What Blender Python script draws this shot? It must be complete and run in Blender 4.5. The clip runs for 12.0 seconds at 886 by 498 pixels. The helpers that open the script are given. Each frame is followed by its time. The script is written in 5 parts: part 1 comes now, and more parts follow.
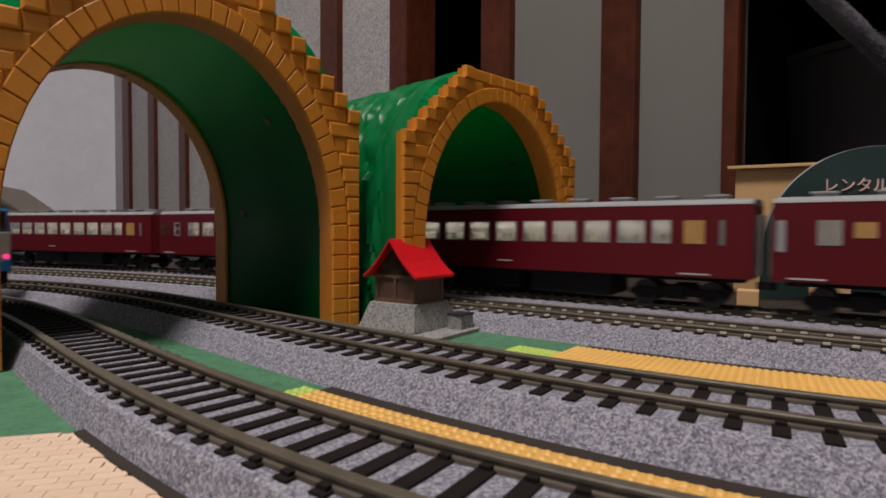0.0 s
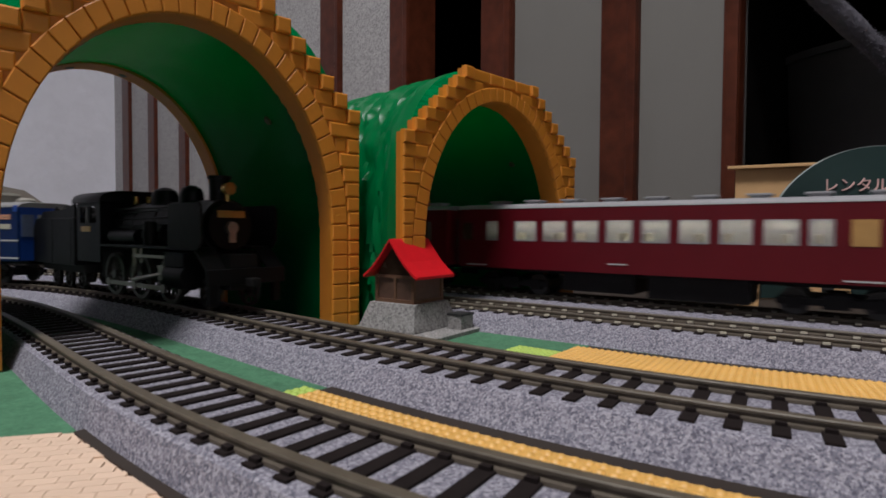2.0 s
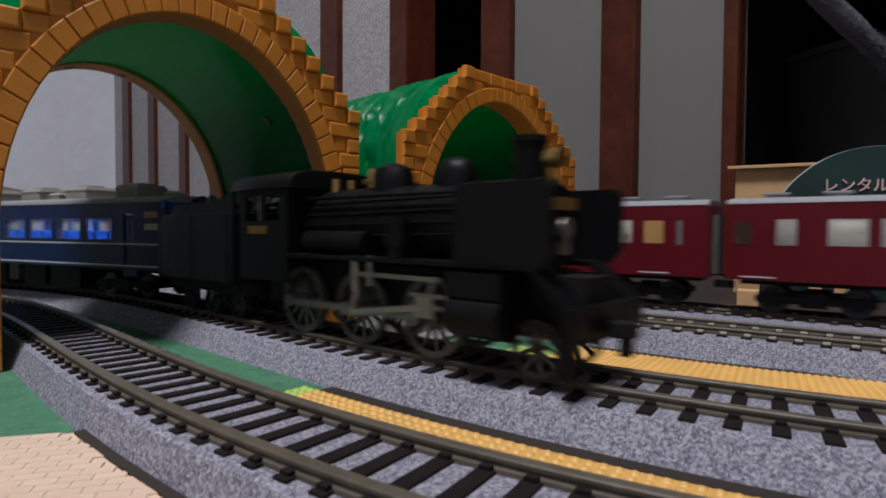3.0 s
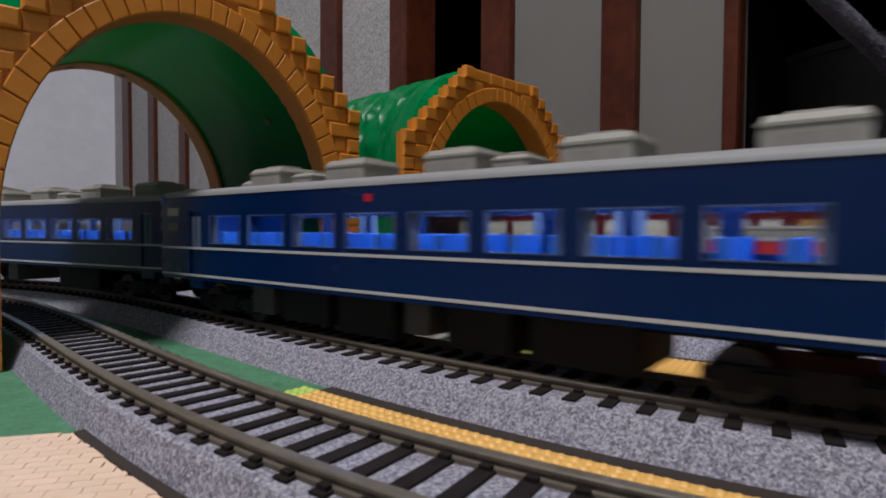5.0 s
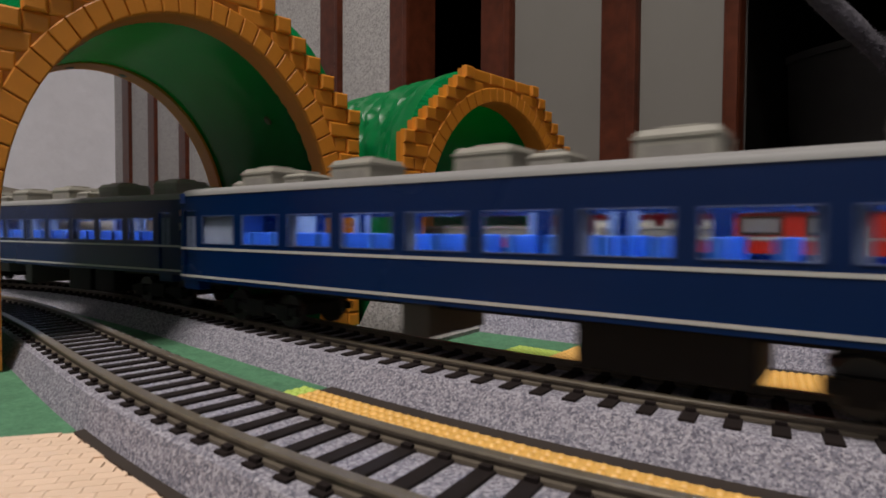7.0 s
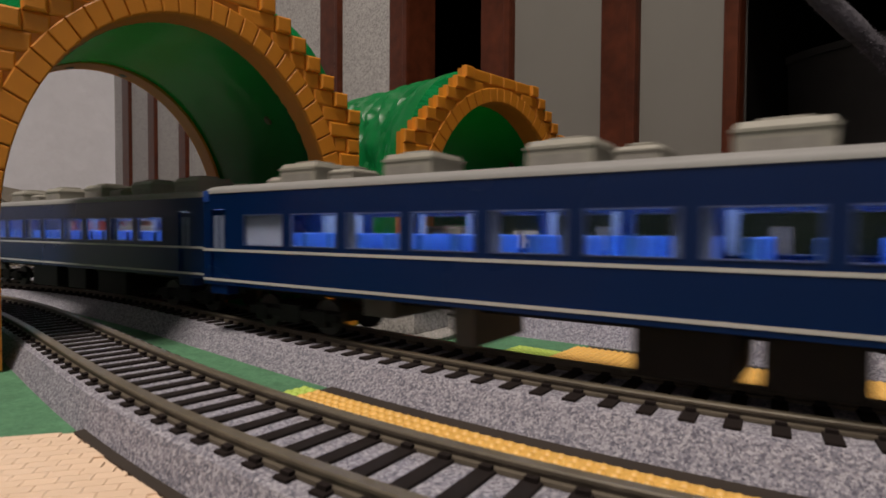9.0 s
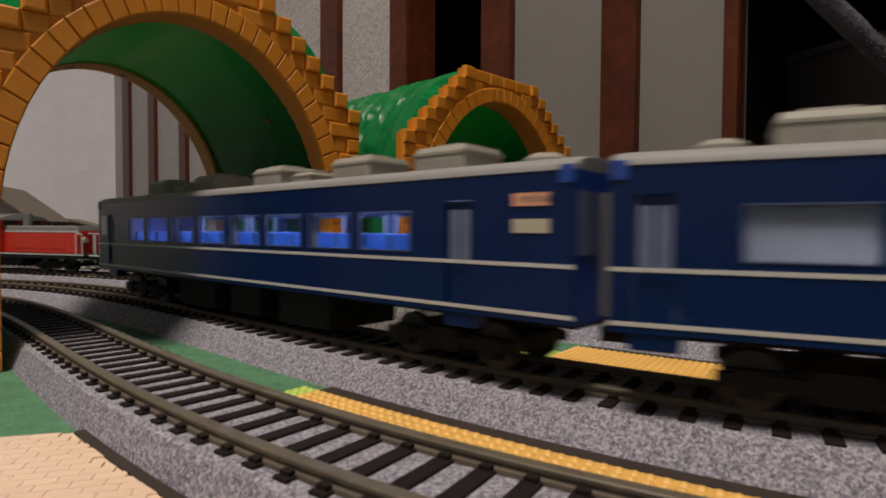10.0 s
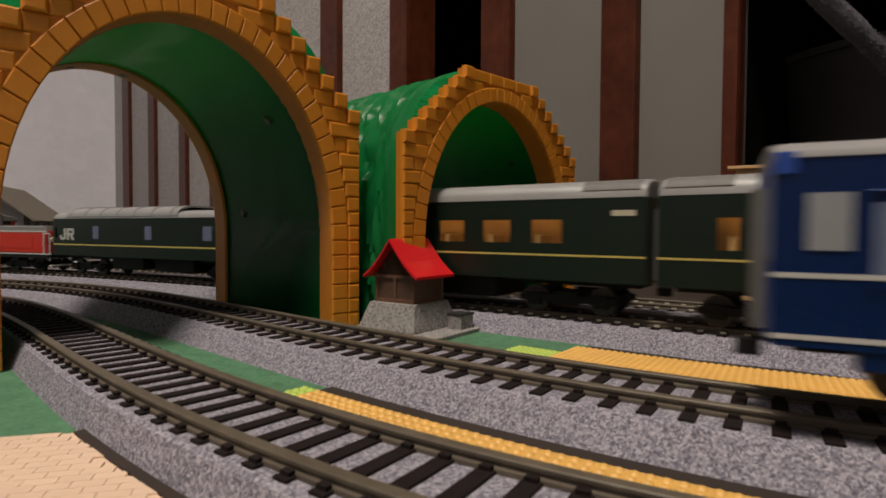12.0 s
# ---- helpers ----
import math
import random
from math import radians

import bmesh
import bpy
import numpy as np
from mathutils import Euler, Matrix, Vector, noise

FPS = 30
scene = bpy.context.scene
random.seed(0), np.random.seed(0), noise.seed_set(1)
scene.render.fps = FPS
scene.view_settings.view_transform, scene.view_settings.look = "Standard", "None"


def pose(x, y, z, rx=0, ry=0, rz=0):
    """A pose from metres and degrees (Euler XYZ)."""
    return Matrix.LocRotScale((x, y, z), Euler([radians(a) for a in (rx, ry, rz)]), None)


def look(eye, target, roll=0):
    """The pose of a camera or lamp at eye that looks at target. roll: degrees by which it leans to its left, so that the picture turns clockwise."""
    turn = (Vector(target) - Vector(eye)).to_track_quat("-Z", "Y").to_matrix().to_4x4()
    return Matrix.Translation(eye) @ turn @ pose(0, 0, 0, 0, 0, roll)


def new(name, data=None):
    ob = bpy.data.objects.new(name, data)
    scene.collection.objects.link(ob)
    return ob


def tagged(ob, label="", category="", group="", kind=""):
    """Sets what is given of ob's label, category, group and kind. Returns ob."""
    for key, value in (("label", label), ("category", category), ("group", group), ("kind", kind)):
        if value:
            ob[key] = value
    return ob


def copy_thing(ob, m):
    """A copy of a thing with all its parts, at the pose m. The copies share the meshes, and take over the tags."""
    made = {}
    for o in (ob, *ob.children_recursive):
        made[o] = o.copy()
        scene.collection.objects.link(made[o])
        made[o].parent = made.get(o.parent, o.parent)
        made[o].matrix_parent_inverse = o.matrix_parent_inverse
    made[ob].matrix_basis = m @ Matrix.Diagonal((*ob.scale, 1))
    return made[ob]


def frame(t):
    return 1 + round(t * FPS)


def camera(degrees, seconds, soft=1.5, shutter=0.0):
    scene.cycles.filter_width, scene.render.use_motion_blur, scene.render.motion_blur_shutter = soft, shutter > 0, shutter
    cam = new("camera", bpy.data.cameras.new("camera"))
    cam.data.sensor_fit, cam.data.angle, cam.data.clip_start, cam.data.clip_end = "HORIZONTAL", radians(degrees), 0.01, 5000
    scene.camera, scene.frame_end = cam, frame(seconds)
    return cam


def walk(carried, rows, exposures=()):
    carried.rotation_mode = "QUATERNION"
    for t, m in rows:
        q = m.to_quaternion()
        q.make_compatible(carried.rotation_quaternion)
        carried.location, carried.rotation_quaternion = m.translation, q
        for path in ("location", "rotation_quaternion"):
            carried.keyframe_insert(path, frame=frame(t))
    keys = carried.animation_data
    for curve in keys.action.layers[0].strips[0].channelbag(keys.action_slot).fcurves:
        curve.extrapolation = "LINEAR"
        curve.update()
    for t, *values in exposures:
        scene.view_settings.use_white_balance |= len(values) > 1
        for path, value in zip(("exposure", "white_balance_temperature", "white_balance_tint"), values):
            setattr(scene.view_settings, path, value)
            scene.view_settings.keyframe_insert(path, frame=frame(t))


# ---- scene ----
# ---- camera and its walk ----
cam = camera(76.19, 12.0, 1.7, 0.55)
cam.data.dof.use_dof, cam.data.dof.focus_distance, cam.data.dof.aperture_fstop = True, 0.30, 52.0
EYE_Z = 0.0405
CAM_POSE = look((0, 0, EYE_Z), (0, 1, EYE_Z - 0.03196), 0.328)
walk(cam, [(0.0, CAM_POSE), (12.0, CAM_POSE)], 
     [(0.0, 0.0, 6300, 14), (2.0, 0.0, 5850, 12), (3.0, 0.0, 5600, 12), (5.0, 0.0, 5800, 12), (7.0, 0.0, 6450, 12), (9.5, 0.0, 6950, 13), (12.0, 0.0, 7050, 14)])

# ---- world and lights ----
world = bpy.data.worlds.new("world")
scene.world = world
world.use_nodes = True
world.node_tree.nodes["Background"].inputs[0].default_value = (0.55, 0.58, 0.65, 1)
world.node_tree.nodes["Background"].inputs[1].default_value = 0.05
LAMP_AT = (-0.36, -0.44, 2.16)
lamp_data = bpy.data.lights.new("ceiling_lamp_light", "AREA")
lamp_data.shape, lamp_data.size, lamp_data.energy, lamp_data.color = "DISK", 0.65, 55, (1.0, 0.918, 0.83)
lamp_ob = new("ceiling_lamp_light", lamp_data)
lamp_ob.matrix_world = pose(*LAMP_AT)

# ---- materials ----


def material(name, colour, rough=0.5, metal=0.0, var=0.15, size=4.0, bump=0.0, bump_size=0.0, spec=0.5, speckle=None,
             island=0.0, coat=0.0, emit=None, emit_strength=0.0, glass=False, piece=0.0):
    """A surface with colour variation at two scales; sizes in millimetres."""
    m = bpy.data.materials.new(name)
    m.use_nodes = True
    nt = m.node_tree
    n, link = nt.nodes, nt.links
    p = n["Principled BSDF"]
    p.inputs["Roughness"].default_value = rough
    p.inputs["Metallic"].default_value = metal
    p.inputs["Specular IOR Level"].default_value = spec
    p.inputs["Coat Weight"].default_value = coat
    if glass:
        p.inputs["Base Color"].default_value = (*colour, 1)
        p.inputs["Transmission Weight"].default_value = 1.0
        p.inputs["IOR"].default_value = 1.12
        return m
    co = n.new("ShaderNodeTexCoord")
    big = n.new("ShaderNodeTexNoise")
    big.inputs["Scale"].default_value = 1000.0 / (size * 5)
    big.inputs["Detail"].default_value = 5
    fine = n.new("ShaderNodeTexNoise")
    fine.inputs["Scale"].default_value = 1000.0 / size
    fine.inputs["Detail"].default_value = 4
    for t in (big, fine):
        link.new(co.outputs["Object"], t.inputs["Vector"])
    add = n.new("ShaderNodeMath")
    add.operation = "ADD"
    link.new(big.outputs["Fac"], add.inputs[0])
    link.new(fine.outputs["Fac"], add.inputs[1])
    fac = add.outputs[0]
    if island or piece:
        if piece:
            src = n.new("ShaderNodeObjectInfo").outputs["Random"]
        else:
            src = n.new("ShaderNodeNewGeometry").outputs["Random Per Island"]
        mul = n.new("ShaderNodeMath")
        mul.operation = "MULTIPLY_ADD"
        mul.inputs[1].default_value = island or piece
        link.new(src, mul.inputs[0])
        link.new(fac, mul.inputs[2])
        fac = mul.outputs[0]
    rng = n.new("ShaderNodeMapRange")
    rng.inputs["From Min"].default_value = 0.6
    rng.inputs["From Max"].default_value = 1.4 + (island or piece)
    link.new(fac, rng.inputs["Value"])
    ramp = n.new("ShaderNodeValToRGB")
    lo = tuple(c * (1 - var) for c in colour)
    hi = tuple(min(1, c * (1 + var)) for c in colour)
    ramp.color_ramp.elements[0].color = (*lo, 1)
    ramp.color_ramp.elements[1].color = (*hi, 1)
    link.new(rng.outputs[0], ramp.inputs["Fac"])
    col = ramp.outputs["Color"]
    if speckle:
        vo = n.new("ShaderNodeTexVoronoi")
        vo.inputs["Scale"].default_value = 1000.0 / speckle[0]
        link.new(co.outputs["Object"], vo.inputs["Vector"])
        sep = n.new("ShaderNodeSeparateColor")
        link.new(vo.outputs["Color"], sep.inputs[0])
        r2 = n.new("ShaderNodeValToRGB")
        els = r2.color_ramp.elements
        els[0].position, els[0].color = 0.0, (*speckle[1], 1)
        els[1].position, els[1].color = 1.0, (*speckle[2], 1)
        e = els.new(0.45)
        e.color = (*colour, 1)
        link.new(sep.outputs[0], r2.inputs["Fac"])
        mix = n.new("ShaderNodeMix")
        mix.data_type = "RGBA"
        mix.inputs[0].default_value = 0.75
        link.new(col, mix.inputs[6])
        link.new(r2.outputs["Color"], mix.inputs[7])
        col = mix.outputs[2]
    link.new(col, p.inputs["Base Color"])
    rr = n.new("ShaderNodeMapRange")
    rr.inputs["To Min"].default_value = max(0.03, rough - 0.08)
    rr.inputs["To Max"].default_value = min(1, rough + 0.1)
    link.new(big.outputs["Fac"], rr.inputs["Value"])
    link.new(rr.outputs[0], p.inputs["Roughness"])
    if bump:
        b = n.new("ShaderNodeBump")
        b.inputs["Distance"].default_value = bump * 0.001
        b.inputs["Strength"].default_value = 1.0
        t = n.new("ShaderNodeTexNoise")
        t.inputs["Scale"].default_value = 1000.0 / (bump_size or size)
        t.inputs["Detail"].default_value = 3
        link.new(co.outputs["Object"], t.inputs["Vector"])
        link.new(t.outputs["Fac"], b.inputs["Height"])
        link.new(b.outputs[0], p.inputs["Normal"])
    if emit:
        p.inputs["Emission Color"].default_value = (*emit, 1)
        p.inputs["Emission Strength"].default_value = emit_strength
    return m


M_BALLAST = material("grey_ballast", (0.205, 0.198, 0.238), 0.95, var=0.16, size=2.2, bump=0.45, bump_size=0.7, spec=0.2,
                     speckle=(0.42, (0.065, 0.065, 0.09), (0.42, 0.41, 0.45)))
M_SLEEPER = material("sleeper_plastic", (0.013, 0.0095, 0.009), 0.85, var=0.3, size=2, spec=0.12)
M_RAIL = material("weathered_rail", (0.085, 0.070, 0.052), 0.62, 0.0, var=0.25, size=3, spec=0.3)
M_RAILTOP = material("worn_rail_head", (0.100, 0.084, 0.061), 0.5, 0.1, var=0.25, size=3, spec=0.4)
M_CLIP = material("rail_clip", (0.50, 0.46, 0.36), 0.6, var=0.2)
M_FELT = material("green_felt", (0.075, 0.185, 0.105), 0.97, var=0.3, size=1.2, bump=0.25, bump_size=0.6, spec=0.15)
M_LIME = material("lime_plate", (0.38, 0.52, 0.10), 0.6, var=0.12, size=2)
M_YELLOW = material("yellow_studded_plastic", (0.66, 0.385, 0.095), 0.5, var=0.1, size=3)
M_PAVER = material("beige_card_paving", (0.66, 0.49, 0.36), 0.85, var=0.10, size=6, piece=0.5, bump=0.06, bump_size=0.5)
M_FLOOR = material("dark_floor_boards", (0.022, 0.014, 0.009), 0.7, var=0.3, size=12)
M_BRICK = material("orange_plastic_brick", (0.66, 0.24, 0.018), 0.46, var=0.10, size=9, piece=0.35, bump=0.08, bump_size=1.2)
M_BRICKBACK = material("orange_plastic", (0.54, 0.19, 0.016), 0.5, var=0.12, size=9)
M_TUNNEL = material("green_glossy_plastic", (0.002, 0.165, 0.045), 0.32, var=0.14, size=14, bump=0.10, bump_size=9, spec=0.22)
# Darker copy of the shell's green: the tunnel's inner shade as colour
M_TUNNELIN = material("green_plastic_in_shade", (0.001, 0.065, 0.020), 0.22, var=0.4, size=22, bump=0.8, bump_size=16, spec=0.26)


def let_light_through(m, colour, share):
    """Thin moulded plastic passes part of the light that falls on its back."""
    n, link = m.node_tree.nodes, m.node_tree.links
    t = n.new("ShaderNodeBsdfTranslucent")
    t.inputs["Color"].default_value = (*colour, 1)
    mix = n.new("ShaderNodeMixShader")
    mix.inputs[0].default_value = share
    link.new(n["Principled BSDF"].outputs[0], mix.inputs[1])
    link.new(t.outputs[0], mix.inputs[2])
    link.new(mix.outputs[0], n["Material Output"].inputs["Surface"])


let_light_through(M_TUNNEL, (0.01, 0.70, 0.20), 0.20)
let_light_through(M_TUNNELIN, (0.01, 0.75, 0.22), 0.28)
M_SCREW = material("screw_boss", (0.05, 0.08, 0.03), 0.4)
M_STONE = material("hut_stone", (0.235, 0.225, 0.215), 0.9, var=0.2, size=1.5, bump=0.35, bump_size=1.0,
                   speckle=(0.7, (0.10, 0.10, 0.10), (0.34, 0.33, 0.32)))
M_DARKSTONE = material("dark_cover", (0.02, 0.02, 0.02), 0.5, var=0.2)
M_REDROOF = material("red_roof", (0.58, 0.004, 0.010), 0.5, var=0.08, size=3)
M_HUTWOOD = material("hut_wood", (0.13, 0.065, 0.035), 0.6, var=0.2, size=2)
M_HUTPANEL = material("hut_brown_panel", (0.10, 0.055, 0.038), 0.45, var=0.25, size=2)
M_HUTWALL = material("hut_dark_panel", (0.045, 0.025, 0.016), 0.25, var=0.3, size=2)
M_PLASTER = material("white_plaster", (0.82, 0.82, 0.88), 0.92, var=0.05, size=30, bump=3.0, bump_size=22)
M_SANDWALL = material("grey_sand_wall", (0.36, 0.35, 0.345), 0.95, var=0.10, size=6, bump=0.9, bump_size=3,
                      speckle=(2.2, (0.20, 0.19, 0.19), (0.52, 0.50, 0.49)))
M_PANEL = material("smooth_grey_panel", (0.160, 0.153, 0.138), 0.8, var=0.04, size=60)
M_POST = material("mahogany_post", (0.070, 0.017, 0.007), 0.38, var=0.5, size=16, spec=0.22)
# Shade of the unlit alcoves put into a near-black colour
M_DARK = material("near_black_for_shade", (0.005, 0.0045, 0.004), 0.9, var=0.3, size=40, spec=0.05)
M_CARD = material("cardboard", (0.60, 0.37, 0.17), 0.85, var=0.10, size=14)
M_SIGN = material("dark_green_board", (0.016, 0.040, 0.036), 0.5, var=0.2, size=20)
M_SIGNEDGE = material("sign_edge", (0.35, 0.40, 0.38), 0.5)
M_SIGNTEXT = material("pink_lettering", (0.72, 0.47, 0.43), 0.6, var=0.05)
M_BIN = material("dark_grey_plastic_bin", (0.06, 0.058, 0.056), 0.6, var=0.15, size=30, spec=0.15)
M_PLUSH = material("grey_plush_tube", (0.075, 0.070, 0.085), 0.98, var=0.6, size=2.5, bump=1.5, bump_size=4, island=0.8)
M_BLUE = material("blue_coach_paint", (0.0010, 0.0135, 0.070), 0.27, var=0.10, size=20, spec=0.24)
M_BLUEEND = material("bright_blue_end_paint", (0.010, 0.055, 0.30), 0.4, var=0.1, size=20)
M_WHITE = material("white_line", (0.47, 0.48, 0.47), 0.5, var=0.06)
M_ROOFGREY = material("light_grey_roof", (0.225, 0.225, 0.225), 0.65, var=0.08, size=9)
M_ROOFDARK = material("mid_grey_roof", (0.27, 0.27, 0.28), 0.6, var=0.1, size=9)
M_COOLER = material("warm_grey_cooler", (0.27, 0.26, 0.225), 0.6, var=0.08, size=6)
M_COOLERSIDE = material("shaded_grey_grille", (0.24, 0.23, 0.21), 0.65, var=0.2, size=1.2)
M_GRILLE = material("dark_grey_grille", (0.13, 0.13, 0.125), 0.6, var=0.15, size=4)
M_UNDER = material("black_underframe", (0.006, 0.0055, 0.0055), 0.7, var=0.3, size=5, spec=0.25)
M_UNDERGREY = material("grey_underframe_box", (0.040, 0.038, 0.034), 0.6, var=0.2, size=5)
M_WHEEL = material("dark_wheel_steel", (0.035, 0.034, 0.032), 0.45, 0.5, var=0.2)
M_DRIVER = material("driver_wheel_steel", (0.11, 0.105, 0.095), 0.4, 0.5, var=0.2)
M_GLASS = material("clear_window", (0.93, 0.95, 0.97), 0.10, glass=True)
M_FRAME = material("silver_window_frame", (0.40, 0.41, 0.43), 0.35, 0.6, var=0.08)
M_SEATBLUE = material("blue_seat", (0.012, 0.115, 0.50), 0.7, var=0.1, size=4)
M_CURTAIN = material("pale_blue_curtain", (0.11, 0.14, 0.23), 0.8, var=0.2, size=1.5)
M_BLIND = material("frosted_window_blind", (0.18, 0.21, 0.30), 0.6, var=0.12, size=3)
M_WINEDGE = material("pale_window_edge", (0.06, 0.085, 0.18), 0.3, var=0.1)
M_INWALL = material("pale_interior", (0.50, 0.52, 0.58), 0.7, var=0.08)
M_INWARM = material("warm_white_interior", (0.42, 0.42, 0.40), 0.7, var=0.15, size=9)
M_LEDCOLD = material("cold_led_strip", (0.8, 0.85, 1.0), 0.5, emit=(0.60, 0.76, 1.0), emit_strength=12.0)
M_LEDWARM = material("warm_led_strip", (1.0, 0.9, 0.7), 0.5, emit=(1.0, 0.88, 0.68), emit_strength=8.0)
M_LEDAMBER = material("amber_led_strip", (1.0, 0.8, 0.5), 0.5, emit=(1.0, 0.66, 0.34), emit_strength=2.6)
M_CREAM = material("cream_sign_plate", (0.46, 0.43, 0.34), 0.6, var=0.1)
M_ORANGESIGN = material("orange_sign_plate", (0.70, 0.33, 0.20), 0.6, var=0.1)
M_MAROON = material("maroon_coach_paint", (0.098, 0.0045, 0.0095), 0.34, var=0.12, size=20, spec=0.28)
M_MAROONEND = material("maroon_end_paint", (0.24, 0.014, 0.022), 0.42, var=0.1, size=20)
M_DGREEN = material("dark_green_coach_paint", (0.004, 0.013, 0.008), 0.36, var=0.12, size=20, spec=0.3)
M_SILVERROOF = material("silver_roof", (0.30, 0.31, 0.31), 0.45, 0.2, var=0.08, size=10)
M_GOLD = material("yellow_line", (0.52, 0.44, 0.12), 0.5, var=0.08)
# Amber lamplight inside the coaches put into the colour
M_AMBERLIT = material("amber_lamplit_interior", (0.40, 0.23, 0.07), 0.7, var=0.15)
M_DRED = material("vermilion_diesel_paint", (0.52, 0.028, 0.014), 0.40, var=0.10, size=20)
M_DGREY = material("grey_hood_top", (0.14, 0.14, 0.135), 0.55, var=0.12)
M_STEAM = material("black_locomotive_paint", (0.0035, 0.0035, 0.004), 0.46, var=0.35, size=6, spec=0.17, bump=0.15, bump_size=5)
M_BRASS = material("brass", (0.50, 0.32, 0.10), 0.3, 0.9, var=0.15)
M_ROD = material("bright_steel_rod", (0.36, 0.34, 0.30), 0.35, 0.9, var=0.15)
M_TAIL = material("tail_lamp", (0.9, 0.05, 0.25), 0.4, emit=(1.0, 0.04, 0.22), emit_strength=1.2)
M_LOCOBLUE = material("sky_blue_loco_paint", (0.012, 0.22, 0.55), 0.4, var=0.08, size=20)
M_LOCOCREAM = material("cream_loco_paint", (0.52, 0.50, 0.44), 0.45, var=0.08, size=20)
M_HOUSEWALL = material("grey_weatherboard", (0.33, 0.32, 0.31), 0.8, var=0.1, size=4)
M_HOUSEROOF = material("olive_grey_roof", (0.135, 0.118, 0.095), 0.85, var=0.12, size=5, bump=0.2, bump_size=2)
M_PALEBLUE = material("pale_blue_box", (0.45, 0.55, 0.68), 0.7, var=0.1)
M_LAMPSHADE = material("lamp_diffuser", (0.9, 0.88, 0.82), 0.5, emit=(1.0, 0.92, 0.8), emit_strength=3.0)

# ---- building helpers: millimetres inside, metres outside ----


def bx(bm, x0, x1, y0, y1, z0, z1):
    vs = [bm.verts.new(c) for c in ((x0, y0, z0), (x1, y0, z0), (x1, y1, z0), (x0, y1, z0),
                                    (x0, y0, z1), (x1, y0, z1), (x1, y1, z1), (x0, y1, z1))]
    for f in ((3, 2, 1, 0), (4, 5, 6, 7), (0, 1, 5, 4), (1, 2, 6, 5), (2, 3, 7, 6), (3, 0, 4, 7)):
        bm.faces.new([vs[i] for i in f])
    return vs


def cyl(bm, a, b, r0, r1=None, n=16):
    a, b = Vector(a), Vector(b)
    r1 = r0 if r1 is None else r1
    q = (b - a).to_track_quat("Z", "Y")
    rings = []
    for c, r in ((a, r0), (b, r1)):
        rings.append([bm.verts.new(c + q @ Vector((r * math.cos(2 * math.pi * i / n), r * math.sin(2 * math.pi * i / n), 0)))
                      for i in range(n)])
    for i in range(n):
        j = (i + 1) % n
        bm.faces.new((rings[0][i], rings[0][j], rings[1][j], rings[1][i]))
    bm.faces.new(rings[0][::-1])
    bm.faces.new(rings[1])


def loft(bm, rings, closed=True, caps=True):
    rows = [[bm.verts.new(c) for c in ring] for ring in rings]
    n = len(rows[0])
    for a, b in zip(rows, rows[1:]):
        for i in range(n if closed else n - 1):
            j = (i + 1) % n
            bm.faces.new((a[i], a[j], b[j], b[i]))
    if caps:
        bm.faces.new(rows[0][::-1])
        bm.faces.new(rows[-1])
    return rows


def finish(bm, mat, bevel=0.0, smooth=False):
    if bevel:
        bmesh.ops.bevel(bm, geom=bm.edges[:], offset=bevel, segments=2, affect="EDGES", profile=0.6)
    bmesh.ops.recalc_face_normals(bm, faces=bm.faces[:])
    bmesh.ops.scale(bm, vec=(0.001, 0.001, 0.001), verts=bm.verts[:])
    me = bpy.data.meshes.new("mesh")
    if smooth:
        for f in bm.faces:
            f.smooth = True
    bm.to_mesh(me)
    bm.free()
    me.materials.append(mat)
    if smooth:
        me.set_sharp_from_angle(angle=radians(38))
    return me


def part(name, bm, mat, parent=None, label="", bevel=0.0, smooth=False, at=None):
    me = bm if isinstance(bm, bpy.types.Mesh) else finish(bm, mat, bevel, smooth)
    ob = new(name, me)
    ob.parent = parent
    if at is not None:
        ob.matrix_local = at
    if label:
        ob["label"] = label
    return ob


def mm(x, y, z=0.0, rz=0.0, rx=0.0, ry=0.0):
    return pose(x * 0.001, y * 0.001, z * 0.001, rx, ry, rz)


def boxpart(name, dims, mat, parent, label="", bevel=0.0, at=None):
    bm = bmesh.new()
    bx(bm, *dims)
    return part(name, bm, mat, parent, label, bevel, at=at)


def thing(name, label, category, group="", at=None, kind=""):
    ob = new(name)
    ob.empty_display_size = 0.01
    tagged(ob, label, category, group, kind)
    if at is not None:
        ob.matrix_basis = at
    return ob


# ---- the lines of the tracks ----
RAIL_Z, SLEEPER_Z = 8.8, 7.0


def line_of(turn, y0, bend, dbend, lo, hi, side=0.0, first=-2700, last=2400):
    """Points and headings of a track, one a millimetre; straight beyond lo and hi."""
    s = np.arange(first, last + 1.0)
    c = np.clip(s, lo, hi)
    th = turn + bend * c + dbend * c * c / 2
    x, y = np.cumsum(np.cos(th)), np.cumsum(np.sin(th))
    x, y = x - x[-first], y - y[-first] + y0
    return s, np.stack([x - side * np.sin(th), y + side * np.cos(th)], 1), th


LINE_A = line_of(-0.58472, 74.585, 0.0027923, 2.004e-5, -390, 60)
LINE_B = line_of(-0.67444, 151.018, 0.0013366, 1.5193e-5, -330, 105)
LINE_C = line_of(-0.59949, 265.316, -0.00040857, 1.432e-6, -400, 190)
LINE_D = line_of(-0.59949, 265.316, -0.00040857, 1.432e-6, -400, 190, 51.0)


def on_line(line, s):
    i = min(max(s + 2700.0, 0.0), len(line[0]) - 1.001)
    k, f = int(i), i - int(i)
    return line[1][k] * (1 - f) + line[1][k + 1] * f, line[2][k] * (1 - f) + line[2][k + 1] * f


